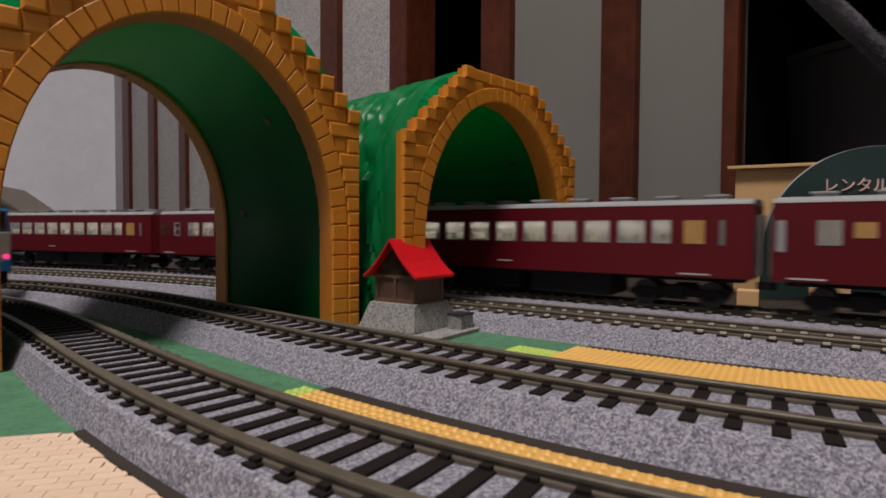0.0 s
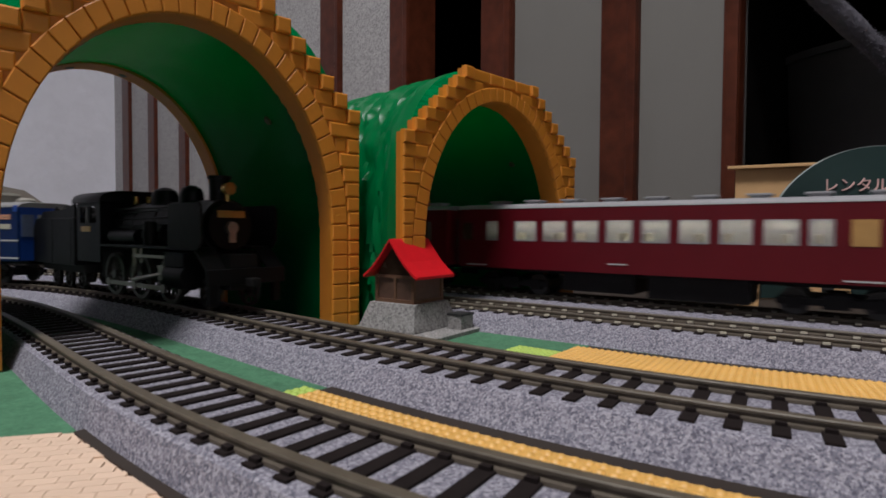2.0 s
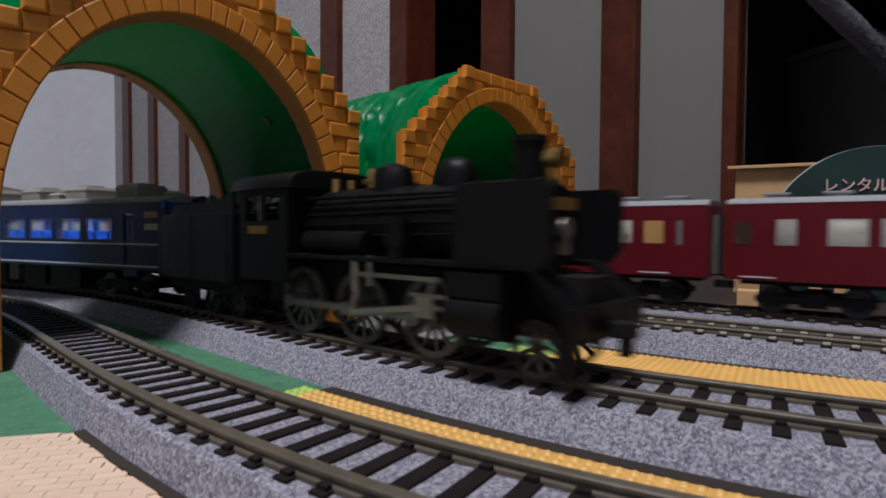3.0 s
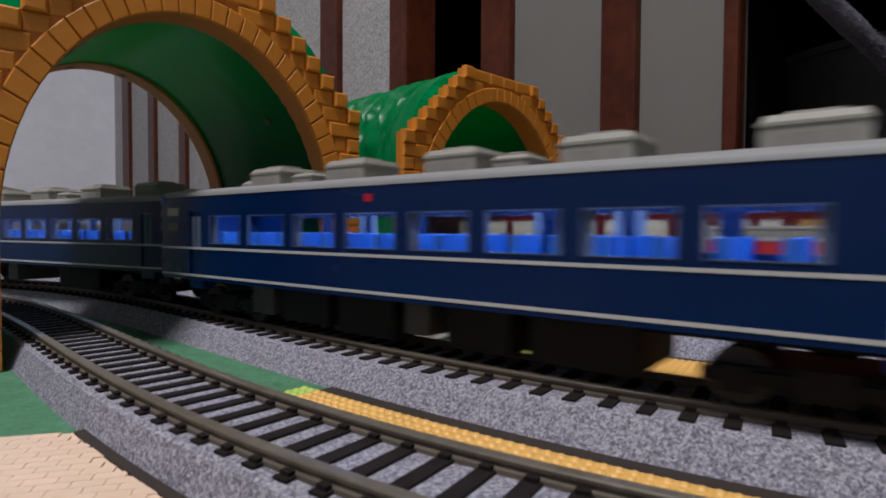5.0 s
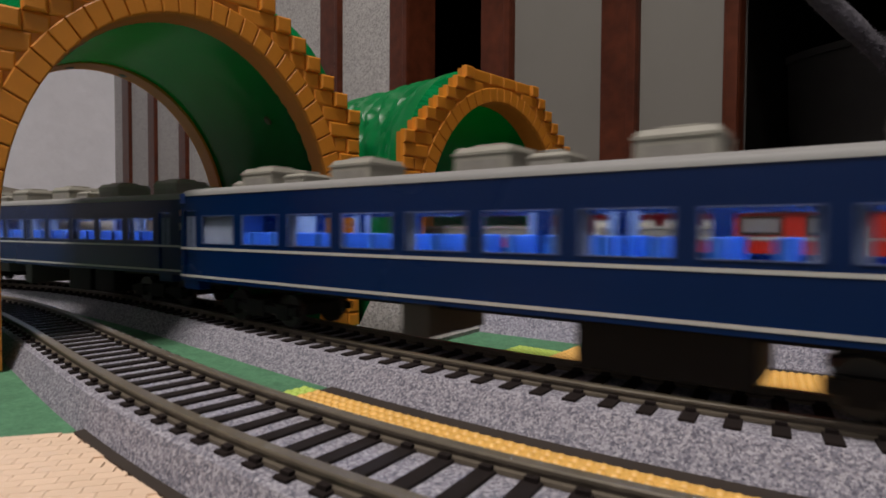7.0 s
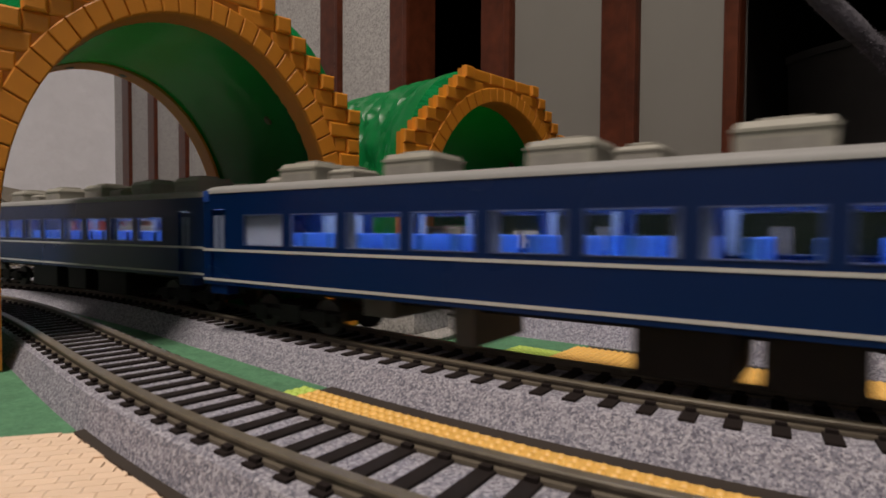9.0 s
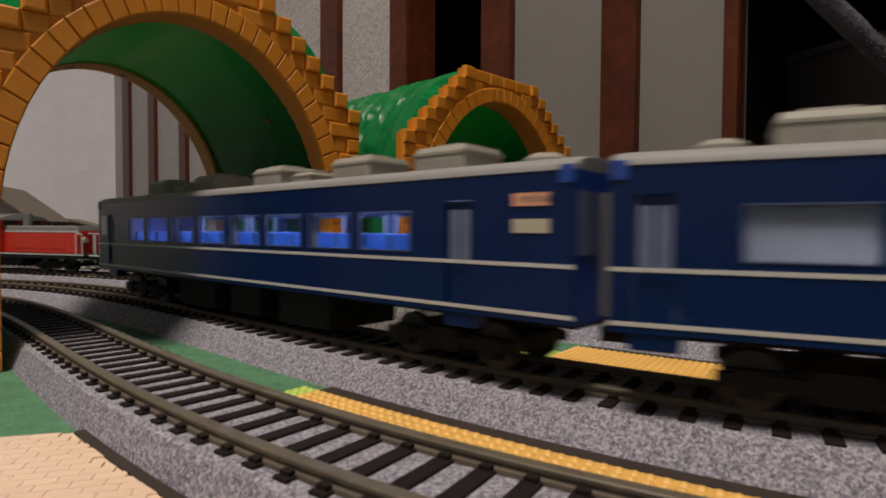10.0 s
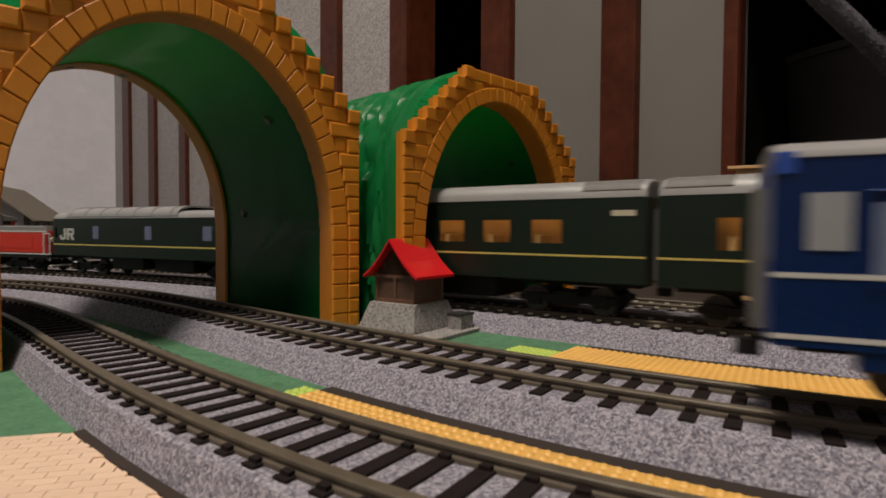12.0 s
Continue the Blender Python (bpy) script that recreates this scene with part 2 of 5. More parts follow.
def beside(line, s, off, z=0.0):
    q, th = on_line(line, s)
    return (q[0] - off * math.sin(th), q[1] + off * math.cos(th), z)


# ---- the room ----
WALL_TURN = -46.3
CORNER = (-1130.0, 2030.0)
ROOM = mm(CORNER[0], CORNER[1], 0, WALL_TURN)   # x along the panelled wall, y away from the room


def structure(name, bm, mat, label, category, at=None, bevel=0.0):
    ob = part(name, bm, mat, None, label, bevel)
    if at is not None:
        ob.matrix_basis = at
    return tagged(ob, label, category, kind="structure")


def build_room():
    bm = bmesh.new()
    bx(bm, -200, 4600, -3400, 900, -40, -1.5)
    structure("floor", bm, M_FLOOR, "dark brown board floor under the layout", "floor", ROOM)
    bm = bmesh.new()
    bx(bm, -200, 4600, -3400, 900, 2300, 2340)
    structure("ceiling", bm, M_PLASTER, "plain off-white ceiling", "ceiling", ROOM)
    bm = bmesh.new()
    bx(bm, -200, -136, -3400, 60, 0, 2298)
    structure("wall_west", bm, M_PLASTER, "white rough plaster wall", "wall", ROOM)
    # wall_behind is near-black, so that the openings look unlit
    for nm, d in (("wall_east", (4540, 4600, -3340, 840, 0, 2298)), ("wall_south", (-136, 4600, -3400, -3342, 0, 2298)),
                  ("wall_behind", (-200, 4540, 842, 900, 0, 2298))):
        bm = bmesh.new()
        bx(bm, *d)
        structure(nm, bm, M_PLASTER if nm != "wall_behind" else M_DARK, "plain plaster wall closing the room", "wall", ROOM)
    # panels of the long wall between the posts: from, to, material
    spans = [(-136, -9, M_SANDWALL), (81, 280, M_SANDWALL), (353, 557, M_SANDWALL), (619, 779, M_SANDWALL),
             (836, 1313, M_SANDWALL), (1377, 1522, M_SANDWALL), (1775, 1905, M_PANEL), (1947, 2037, M_PANEL)]
    for i, (a, b, m) in enumerate(spans):
        bm = bmesh.new()
        bx(bm, a - 4, b + 4, -6, 40, 0, 2298)
        structure("wall_north_%d" % (i + 1), bm, m,
                  "smooth pale grey wall panel between dark posts" if m is M_PANEL else "rough grey sand-plastered wall between posts", "wall", ROOM)
    posts = [(-9, 81), (280, 353), (557, 619), (779, 836), (1313, 1377), (1522, 1569), (1722, 1775), (1905, 1949), (2037, 2052)]
    for a, b in posts:
        ob = thing("wall_post", "reddish-brown varnished wooden wall post", "post", "wall posts", ROOM)
        bm = bmesh.new()
        bx(bm, a, b, -14, 2 if b == 2052 else 44, 0, 2298)
        part("shaft", bm, M_POST, ob, bevel=1.5)
        bm = bmesh.new()
        bx(bm, b - 11, b - 0.5, -17, -13, 0, 2298)
        part("beading", bm, M_POST, ob, bevel=1.2)
    # alcoves beyond the openings, coloured near-black for their shade
    # panels beside and over the openings: unseen, added to block lamp light
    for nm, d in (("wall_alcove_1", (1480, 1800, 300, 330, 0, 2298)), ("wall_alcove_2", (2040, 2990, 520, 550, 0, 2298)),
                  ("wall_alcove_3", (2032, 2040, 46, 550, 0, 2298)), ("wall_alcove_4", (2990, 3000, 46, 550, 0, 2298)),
                  ("wall_shade_panel_1", (3000, 4540, 8, 48, 0, 2298)), ("wall_shade_panel_2", (2053, 3000, 8, 48, 300, 2298)), ("wall_shade_panel_3", (1581, 1722, 8, 48, 640, 2298))):
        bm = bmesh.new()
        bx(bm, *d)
        structure(nm, bm, M_DARK, "alcove wall coloured near-black for shade" if "alcove" in nm else "unseen near-black panel added by the opening to block lamp light", "wall", ROOM)
    # ceiling lamp
    ob = thing("ceiling_lamp", "round white ceiling lamp with a glowing diffuser", "lamp", at=pose(LAMP_AT[0], LAMP_AT[1], 0))
    bm = bmesh.new()
    cyl(bm, (0, 0, 2210), (0, 0, 2300), 225, 225, 40)
    part("housing", bm, M_LOCOCREAM, ob)
    bm = bmesh.new()
    cyl(bm, (0, 0, 2196), (0, 0, 2210), 190, 215, 40)
    part("diffuser", bm, M_LAMPSHADE, ob, "glowing white diffuser")


build_room()


# ---- ground of the layout ----
def strip(line, s0, s1, offs, step=8.0):
    """A ribbon along a line: offs is the cross-section as (offset, z)."""
    bm = bmesh.new()
    n = max(2, int((s1 - s0) / step) + 1)
    rows = []
    for i in range(n):
        s = s0 + (s1 - s0) * i / (n - 1)
        rows.append([beside(line, s, o, z) for o, z in offs])
    loft(bm, rows, closed=True, caps=True)
    return bm


def build_ground():
    bm = strip(LINE_D, -1300, 1500, [(-330, -1.4), (-330, -0.4), (27, -0.4), (27, -1.4)], 20)
    structure("ground", bm, M_FELT, "flat green felt base of the model railway", "ground")


build_ground()


def track(name, line, s0, s1, label, parts_from, parts_to, near=16.0, top=17.0, base=24.0, far=24.0, far_top=17.0, clips=None):
    ob = thing(name, label, "railway track", "model railway tracks", kind="structure")
    bm = strip(line, s0, s1, [(-base, -1.5), (-top - 1.0, 6.0), (-top, 6.5), (far_top, 6.5), (far_top + 1.0, 6.0), (far, -1.5)])
    part("roadbed", bm, M_BALLAST, ob, "speckled grey ballast roadbed")
    for side in (-1, 1):
        c = side * 8.6
        bm = strip(line, s0, s1, [(c - 1.6, 6.6), (c - 1.5, 7.2), (c - 0.95, 7.4), (c - 0.95, 8.0), (c - 1.15, 8.1), (c - 1.15, 8.6),
                                  (c + 1.15, 8.6), (c + 1.15, 8.1), (c + 0.95, 8.0), (c + 0.95, 7.4), (c + 1.5, 7.2), (c + 1.6, 6.6)], 5)
        part("rail", bm, M_RAIL, ob)
        bm = strip(line, s0, s1, [(c - 1.1, 8.58), (c - 0.9, RAIL_Z), (c + 0.9, RAIL_Z), (c + 1.1, 8.58)], 5)
        part("rail_head", bm, M_RAILTOP, ob, "worn bright rail head")
    bm = bmesh.new()
    bx(bm, -1.45, 1.45, -near, min(16.0, far_top - 0.4), 5.6, SLEEPER_Z)
    sleeper = finish(bm, M_SLEEPER, 0.15)
    bm = bmesh.new()
    for o in (-10.5, -6.7, 6.7, 10.5):
        bx(bm, -0.95, 0.95, o - 0.55, o + 0.55, SLEEPER_Z - 0.2, SLEEPER_Z + 0.65)
    clip = finish(bm, clips or M_SLEEPER)
    s = parts_from
    while s < parts_to:
        q, th = on_line(line, s)
        sl = part("sleeper", sleeper, None, ob, at=mm(q[0], q[1], 0, math.degrees(th)))
        part("chair", clip, None, sl)
        s += 7.1
    return ob


track("track_first", LINE_A, -2400, 420, "curved grey ballasted track with dark sleepers", -430, 160, 12.0, 12.3, 16.6, 17.0, 13.5)
track("track_second", LINE_B, -1700, 1400, "curved grey ballasted track with dark sleepers and brown rails", -440, 150, 16.0, 16.3)
track("track_third", LINE_C, -1200, 2000, "grey ballasted track through the rear tunnel", -510, 230, 14.2, 14.8, 22.5, 20.0, clips=M_CLIP)
track("track_fourth", LINE_D, -1200, 1950, "rear grey ballasted track under the maroon coaches", -510, 240, clips=M_CLIP)
bm = strip(LINE_C, -1200, 1900, [(14, 3), (14, 6.9), (38, 6.9), (38, 3)], 12)
structure("ballast_infill", bm, M_BALLAST, "grey ballast between the two rear tracks", "ballast")


def studded_plate(name, line, s0, s1, o0, o1, label, first):
    ob = thing(name, label, "base plate", "studded base plates", kind="structure")
    part("sheet", strip(line, s0, s1, [(o0, -0.3), (o0, 1.2), (o1, 1.2), (o1, -0.3)], 6), M_YELLOW, ob)
    part("lime_edge", strip(line, first, s0, [(o0, -0.3), (o0, 1.2), (min(o1, 50), 1.2), (min(o1, 50), -0.3)], 4), M_LIME, ob, "lime green end of the plate")
    for name, a0, a1, edge, mat in (("lime_studs", first, s0, min(o1, 50), M_LIME), ("studs", s0, s1, o1, M_YELLOW)):
        bm = bmesh.new()
        s = a0 + 1.2
        while s < a1 - 0.6:
            o = o0 + 1.2
            while o < edge - 0.6:
                x, y, _ = beside(line, s, o)
                low = [bm.verts.new((x + 1.1 * math.cos(a), y + 1.1 * math.sin(a), 1.15)) for a in np.arange(8) * math.pi / 4]
                mid = [bm.verts.new((x + 0.8 * math.cos(a), y + 0.8 * math.sin(a), 1.5)) for a in np.arange(8) * math.pi / 4]
                t = [bm.verts.new((x + 0.4 * math.cos(a), y + 0.4 * math.sin(a), 1.7)) for a in np.arange(8) * math.pi / 4]
                bm.faces.new(t)
                for u, v in ((low, mid), (mid, t)):
                    for i in range(8):
                        bm.faces.new((u[i], u[(i + 1) % 8], v[(i + 1) % 8], v[i])).smooth = True
                o += 2.35
            s += 2.35
        tagged(part(name, bm, mat, ob, "rows of small studs"), kind="stuff")
    return ob


studded_plate("yellow_plate_near", LINE_B, -15, 150, -46, -29.5, "yellow studded plastic plate between two tracks", -20)
# Dark strips at the ballast foot stand in for the shaded gap
for o0, o1 in ((-29.4, -20), (61.1, 70)):
    structure("gap_shade_strip", strip(LINE_B, -18 if o0 < 0 else 12, 160, [(o0, -0.3), (o0, 0.1), (o1, 0.1), (o1, -0.3)]), M_FLOOR, "dark strip standing in for the shaded gap beside the plate", "board")
studded_plate("yellow_plate_far", LINE_B, 11, 150, 25.5, 61.0, "yellow studded plastic plate beside the ballast", -6)


def paving():
    ob = thing("paving_sheet", "beige brick-patterned card paving beside the track", "paving", kind="structure")
    boxpart("backing", (-75, 26, -60, 0, -0.35, 0.3), M_PAVER, ob, "beige card backing")
    bm = bmesh.new()
    bx(bm, 0.04, 4.96, 0.04, 2.46, 0.3, 0.62)
    me = finish(bm, M_PAVER, 0.08)
    for r in range(16):
        for c in range(19):
            m = mm(-72 + c * 5.0 - (r % 2) * 2.5, -2.5 * (r + 1), 0)
            q = (mm(-58, 114, 0, 15) @ m @ Vector((0.0025, 0.001, 0))) * 1000
            if np.hypot(LINE_A[1][:, 0] - q.x, LINE_A[1][:, 1] - q.y).min() > 18.0:
                part("paver", me, None, ob, at=m)
    ob.matrix_basis = mm(-58, 114, 0, 15)


paving()
# Dark brown strip laid where the gap between paving and ballast is shaded
EDGE_FROM = next(s for s in range(-150, 60) if (mm(-58, 114, 0, 15).inverted() @ (Vector(beside(LINE_A, s, -16.4)[:2]).to_3d() * 0.001)).y < 0)
structure("edge_shade_strip", strip(LINE_A, EDGE_FROM, 60, [(-17.6, -0.3), (-17.6, 0.8), (-15.8, 0.95), (-15.8, -0.3)], 5), M_FLOOR, "dark brown strip for the shaded gap along the ballast foot", "edging")


# ---- toy tunnels ----
ARCH_A, ARCH_Z, ARCH_B = 54.0, 40.0, 74.0


def arch_point(k, grow=0.0):
    """k from 0 (foot at the right) to 1 (foot at the left) round the arch."""
    leg = ARCH_Z
    total = 2 * leg + math.pi * 0.5 * (ARCH_A + ARCH_B)
    d = k * total
    if d < leg:
        return (ARCH_A + grow, d, 0.0)
    if d > total - leg:
        return (-ARCH_A - grow, total - d, 180.0)
    a = (d - leg) / (total - 2 * leg) * math.pi
    return ((ARCH_A + grow) * math.cos(a), ARCH_Z + (ARCH_B + grow) * math.sin(a), math.degrees(a))


def rounded_block(bm, w, h, d):
    """A brick, origin at its lower left back, front towards -y, with softened front edges."""
    e = 0.8
    loft(bm, [[(0, 0, 0), (w, 0, 0), (w, 0, h), (0, 0, h)],
              [(0, -d + e, 0), (w, -d + e, 0), (w, -d + e, h), (0, -d + e, h)],
              [(e * .35, -d + e * .3, e * .35), (w - e * .35, -d + e * .3, e * .35), (w - e * .35, -d + e * .3, h - e * .35), (e * .35, -d + e * .3, h - e * .35)],
              [(e, -d, e), (w - e, -d, e), (w - e, -d, h - e), (e, -d, h - e)]])


def outline(z):
    """Half width of the stepped front at height z."""
    if z < 90.5:
        return 67.5
    return max(0.0, 67.5 - 6.35 * (1 + int((z - 90.5) / 6.1)))


TOP_Z = 128.0


def tunnel(name, label, at, deep=118.0, shift=0.0):
    ob = thing(name, label, "toy tunnel", "toy tunnels", at)
    # shell
    n = 72
    bm = bmesh.new()
    rings, lining = [], []
    for y in np.linspace(3, deep - 3, 84):
        inner, outer = [], []
        edge = max(0.0, min(1.0, (y - 11) / 6.0, (deep - 11 - y) / 6.0))
        for i in range(n + 1):
            x, z, a = arch_point(i / n, 0.8)
            inner.append((x, y, z))
            d = math.radians(a)
            c, h = math.cos(d), math.sin(d)
            x2 = 66.0 * math.copysign(abs(c) ** 0.72, c)
            z2 = z if a in (0.0, 180.0) else ARCH_Z + 89.0 * h ** 0.72
            lean = y * 0.20 + (z2 * 0.07 if c >= 0 else -z2 * 0.07)
            w = 1.0 - abs(noise.noise(Vector((x2 * 0.03, lean, z2 * 0.045)))) * 3.2
            w += noise.noise(Vector((x2 * 0.06, y * 0.42, z2 * 0.10))) * 1.0
            w = (w - 1.2) * 1.75 * edge
            outer.append((x2 + w * c, y, max(0, z2 + w * h)))
        rings.append([(x + shift * yy / deep, yy, z) for x, yy, z in outer])
        lining.append([(x + shift * yy / deep, yy, z) for x, yy, z in inner])
    loft(bm, rings, closed=False, caps=False)
    part("shell", bm, M_TUNNEL, ob, "glossy green moulded plastic shell", smooth=True)
    # inside of the same shell, its shade put into the darker green
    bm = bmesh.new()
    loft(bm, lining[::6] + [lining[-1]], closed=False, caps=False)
    part("inner_wall", bm, M_TUNNELIN, ob, "inside of the green shell, coloured darker for shade", smooth=True)
    # fronts
    for back in (False, True):
        bm = bmesh.new()
        right = [(67.0, 0.0), (67.0, 90.5)]
        z = 90.5
        while z < TOP_Z - 7:
            o = outline(z + 0.2) - 0.5
            z += 6.1
            right += [(o, z - 6.1), (o, min(z, TOP_Z))]
        ring = right + [(-x, zz) for x, zz in right[::-1]]
        ring += [arch_point(1 - i / 60)[:2] for i in range(61)]
        face = bm.faces.new([bm.verts.new((x, -1.0, zz)) for x, zz in ring])
        solid = bmesh.ops.extrude_face_region(bm, geom=[face])
        bmesh.ops.translate(bm, vec=(0, 4.2, 0), verts=[v for v in solid["geom"] if isinstance(v, bmesh.types.BMVert)])
        bmesh.ops.triangulate(bm, faces=[f for f in bm.faces if len(f.verts) > 4])
        pl = part("portal_back" if back else "portal_front", bm, M_BRICKBACK, ob, "orange plastic portal")
        if back:
            pl.matrix_local = mm(shift, deep, 0, 180)
        holder = pl
        bm = bmesh.new()
        prof = [(arch_point(i / 48)[:2], arch_point(i / 48, 1.4)[:2]) for i in range(49)]
        loft(bm, [[(a[0], 3.2, a[1]), (a[0], 11, a[1]), (b[0], 11, b[1]), (b[0], 3.2, b[1])] for a, b in prof])
        part("arch_lining", bm, M_BRICKBACK, holder, smooth=True)
        # ring stones
        count = 46
        rw = 7.4
        total = 2 * ARCH_Z + math.pi * 0.5 * (ARCH_A + ARCH_B)
        for i in range(count):
            x0, z0, _ = arch_point((i + 0.02) / count)
            x1, z1, _ = arch_point((i + 0.98) / count)
            x2, z2, _ = arch_point((i + 0.98) / count, rw)
            x3, z3, _ = arch_point((i + 0.02) / count, rw)
            c = Vector(((x0 + x1 + x2 + x3) / 4, 0, (z0 + z1 + z2 + z3) / 4))
            bm = bmesh.new()
            q = [Vector((x, 0, zz)) - c for x, zz in ((x0, z0), (x1, z1), (x2, z2), (x3, z3))]
            dd = 2.1
            loft(bm, [[tuple(v) for v in q], [(v.x, -dd + 0.8, v.z) for v in q],
                      [(v.x * 0.95, -dd + 0.2, v.z * 0.95) for v in q], [(v.x * 0.86, -dd, v.z * 0.86) for v in q]])
            part("ring_stone", bm, M_BRICK, holder, at=mm(c.x, 0, c.z))
        # coursed bricks outside the ring
        z, row = 0.0, 0
        while z < TOP_Z - 1:
            h = 6.1
            o = outline(z + 0.2)
            zz = z + h * 0.5
            if zz < ARCH_Z:
                inner = ARCH_A + rw + 0.2
            else:
                b = (zz - ARCH_Z) / (ARCH_B + rw)
                inner = (ARCH_A + rw) * math.sqrt(1 - b * b) + 0.2 if b < 1 else 0.0
            width = o - inner
            if width > 1.5:
                pos = o
                stops = [o]
                first = True
                while pos - inner > 2.0:
                    w = 6.4 if first and (row % 2 == 0 or z > 84) else 12.6
                    first = False
                    nxt = pos - w
                    if nxt - inner < 3.0:
                        nxt = inner
                    stops.append(nxt)
                    pos = nxt
                for b0, b1 in zip(stops[1:], stops):
                    for sx in (-1, 1):
                        bm = bmesh.new()
                        rounded_block(bm, b1 - b0 - 0.25, h - 0.2, 1.7 if b1 < o else 2.3 if z < 84 else 3.0)
                        x = b0 if sx > 0 else -b1 + 0.25
                        part("brick", bm, M_BRICK, holder, at=mm(x, 0, z))
            z += h
            row += 1
    # screw bosses inside
    for y, k in ((26, 0.30), (26, 0.62), (70, 0.17), (95, 0.46), (95, 0.55)):
        x, z, a = arch_point(k, 0.6)
        d = math.radians(a)
        bm = bmesh.new()
        x += shift * y / deep
        cyl(bm, (x, y, z), (x - 0.9 * math.cos(d), y, z - 0.9 * math.sin(d)), 2.0, 1.7, 14)
        part("screw_boss", bm, M_SCREW, ob)
    return ob


TUNNEL_ONE = mm(-86.5, 197.4, -0.3, 42.6)
TUNNEL_TWO = mm(27.4, 273.4, -0.3, 45.0)
tunnel("toy_tunnel", "large green plastic toy tunnel with orange brick portal", TUNNEL_ONE, 98.0, -9.5)
second = tunnel("toy_tunnel", "green plastic toy tunnel with orange brick portal behind the hut", TUNNEL_TWO)
second.scale = (0.941, 0.925, 0.895)


# ---- lineside hut ----
def hut():
    ob = thing("lineside_hut", "small stone hut with a bright red roof beside the track", "hut", at=mm(-11.2, 218.5, -0.4, 55))
    # local x runs from the near corner to the right face's end, y to the left face's end
    bm = bmesh.new()
    loft(bm, [[(-5, -4, 1.6), (25, -4, 1.6), (25, 25, 1.6), (-5, 25, 1.6)],
              [(-1.5, -1.5, 12.2), (21.5, -1.5, 12.2), (21.5, 21.5, 12.2), (-1.5, 21.5, 12.2)]])
    part("stone_base", bm, M_STONE, ob, "rough grey stone base", bevel=0.4)
    boxpart("slab", (-9, 38, -15.5, 29, -0.2, 1.6), M_STONE, ob, bevel=0.3)
    boxpart("wall", (0.8, 19.2, 0.8, 19.2, 12, 23), M_HUTPANEL, ob)
    for x, y in ((0, 0), (18.6, 0), (0, 18.6), (18.6, 18.6)):
        boxpart("corner_post", (x, x + 1.4, y, y + 1.4, 12, 23.2), M_HUTWOOD, ob)
    for d in ((1.4, 18.6, 0.1, 0.8, 12.2, 13.6), (0.1, 0.8, 1.4, 18.6, 12.2, 13.6), (1.4, 18.6, 0.1, 0.8, 22, 23.2), (0.1, 0.8, 1.4, 18.6, 22, 23.2),
              (0.1, 0.8, 9.3, 10.3, 13.6, 22)):
        boxpart("rail", d, M_HUTWOOD, ob)
    # swept gable roof, ridge along x
    prof = [(-3.6, 22.0), (-0.6, 24.2), (3.0, 27.6), (6.6, 32.0), (10, 36.6), (13.4, 32.0), (17, 27.6), (20.6, 24.2), (23.6, 22.0)]
    ring = [(y, z) for y, z in prof] + [(y, z + 1.1) for y, z in prof[::-1]]
    bm = bmesh.new()
    loft(bm, [[(-3.2, y, z) for y, z in ring], [(22.6, y, z) for y, z in ring]])
    part("roof", bm, M_REDROOF, ob, "bright red swept gable roof")
    bm = bmesh.new()
    g = [(0.9, 23), (3.0, 27), (6.6, 31.4), (10, 36), (13.4, 31.4), (17, 27), (19.1, 23)]
    loft(bm, [[(0.6, y, z) for y, z in g], [(1.2, y, z) for y, z in g]])
    part("gable", bm, M_HUTWALL, ob, "dark brown gable")
    box = boxpart("stone_box", (14.5, 23.5, -12.5, -6, 1.4, 7.0), M_STONE, ob, "small stone box", bevel=0.3)
    boxpart("lid", (14.3, 23.7, -12.7, -5.8, 7.0, 7.8), M_DARKSTONE, box, "black lid")


hut()


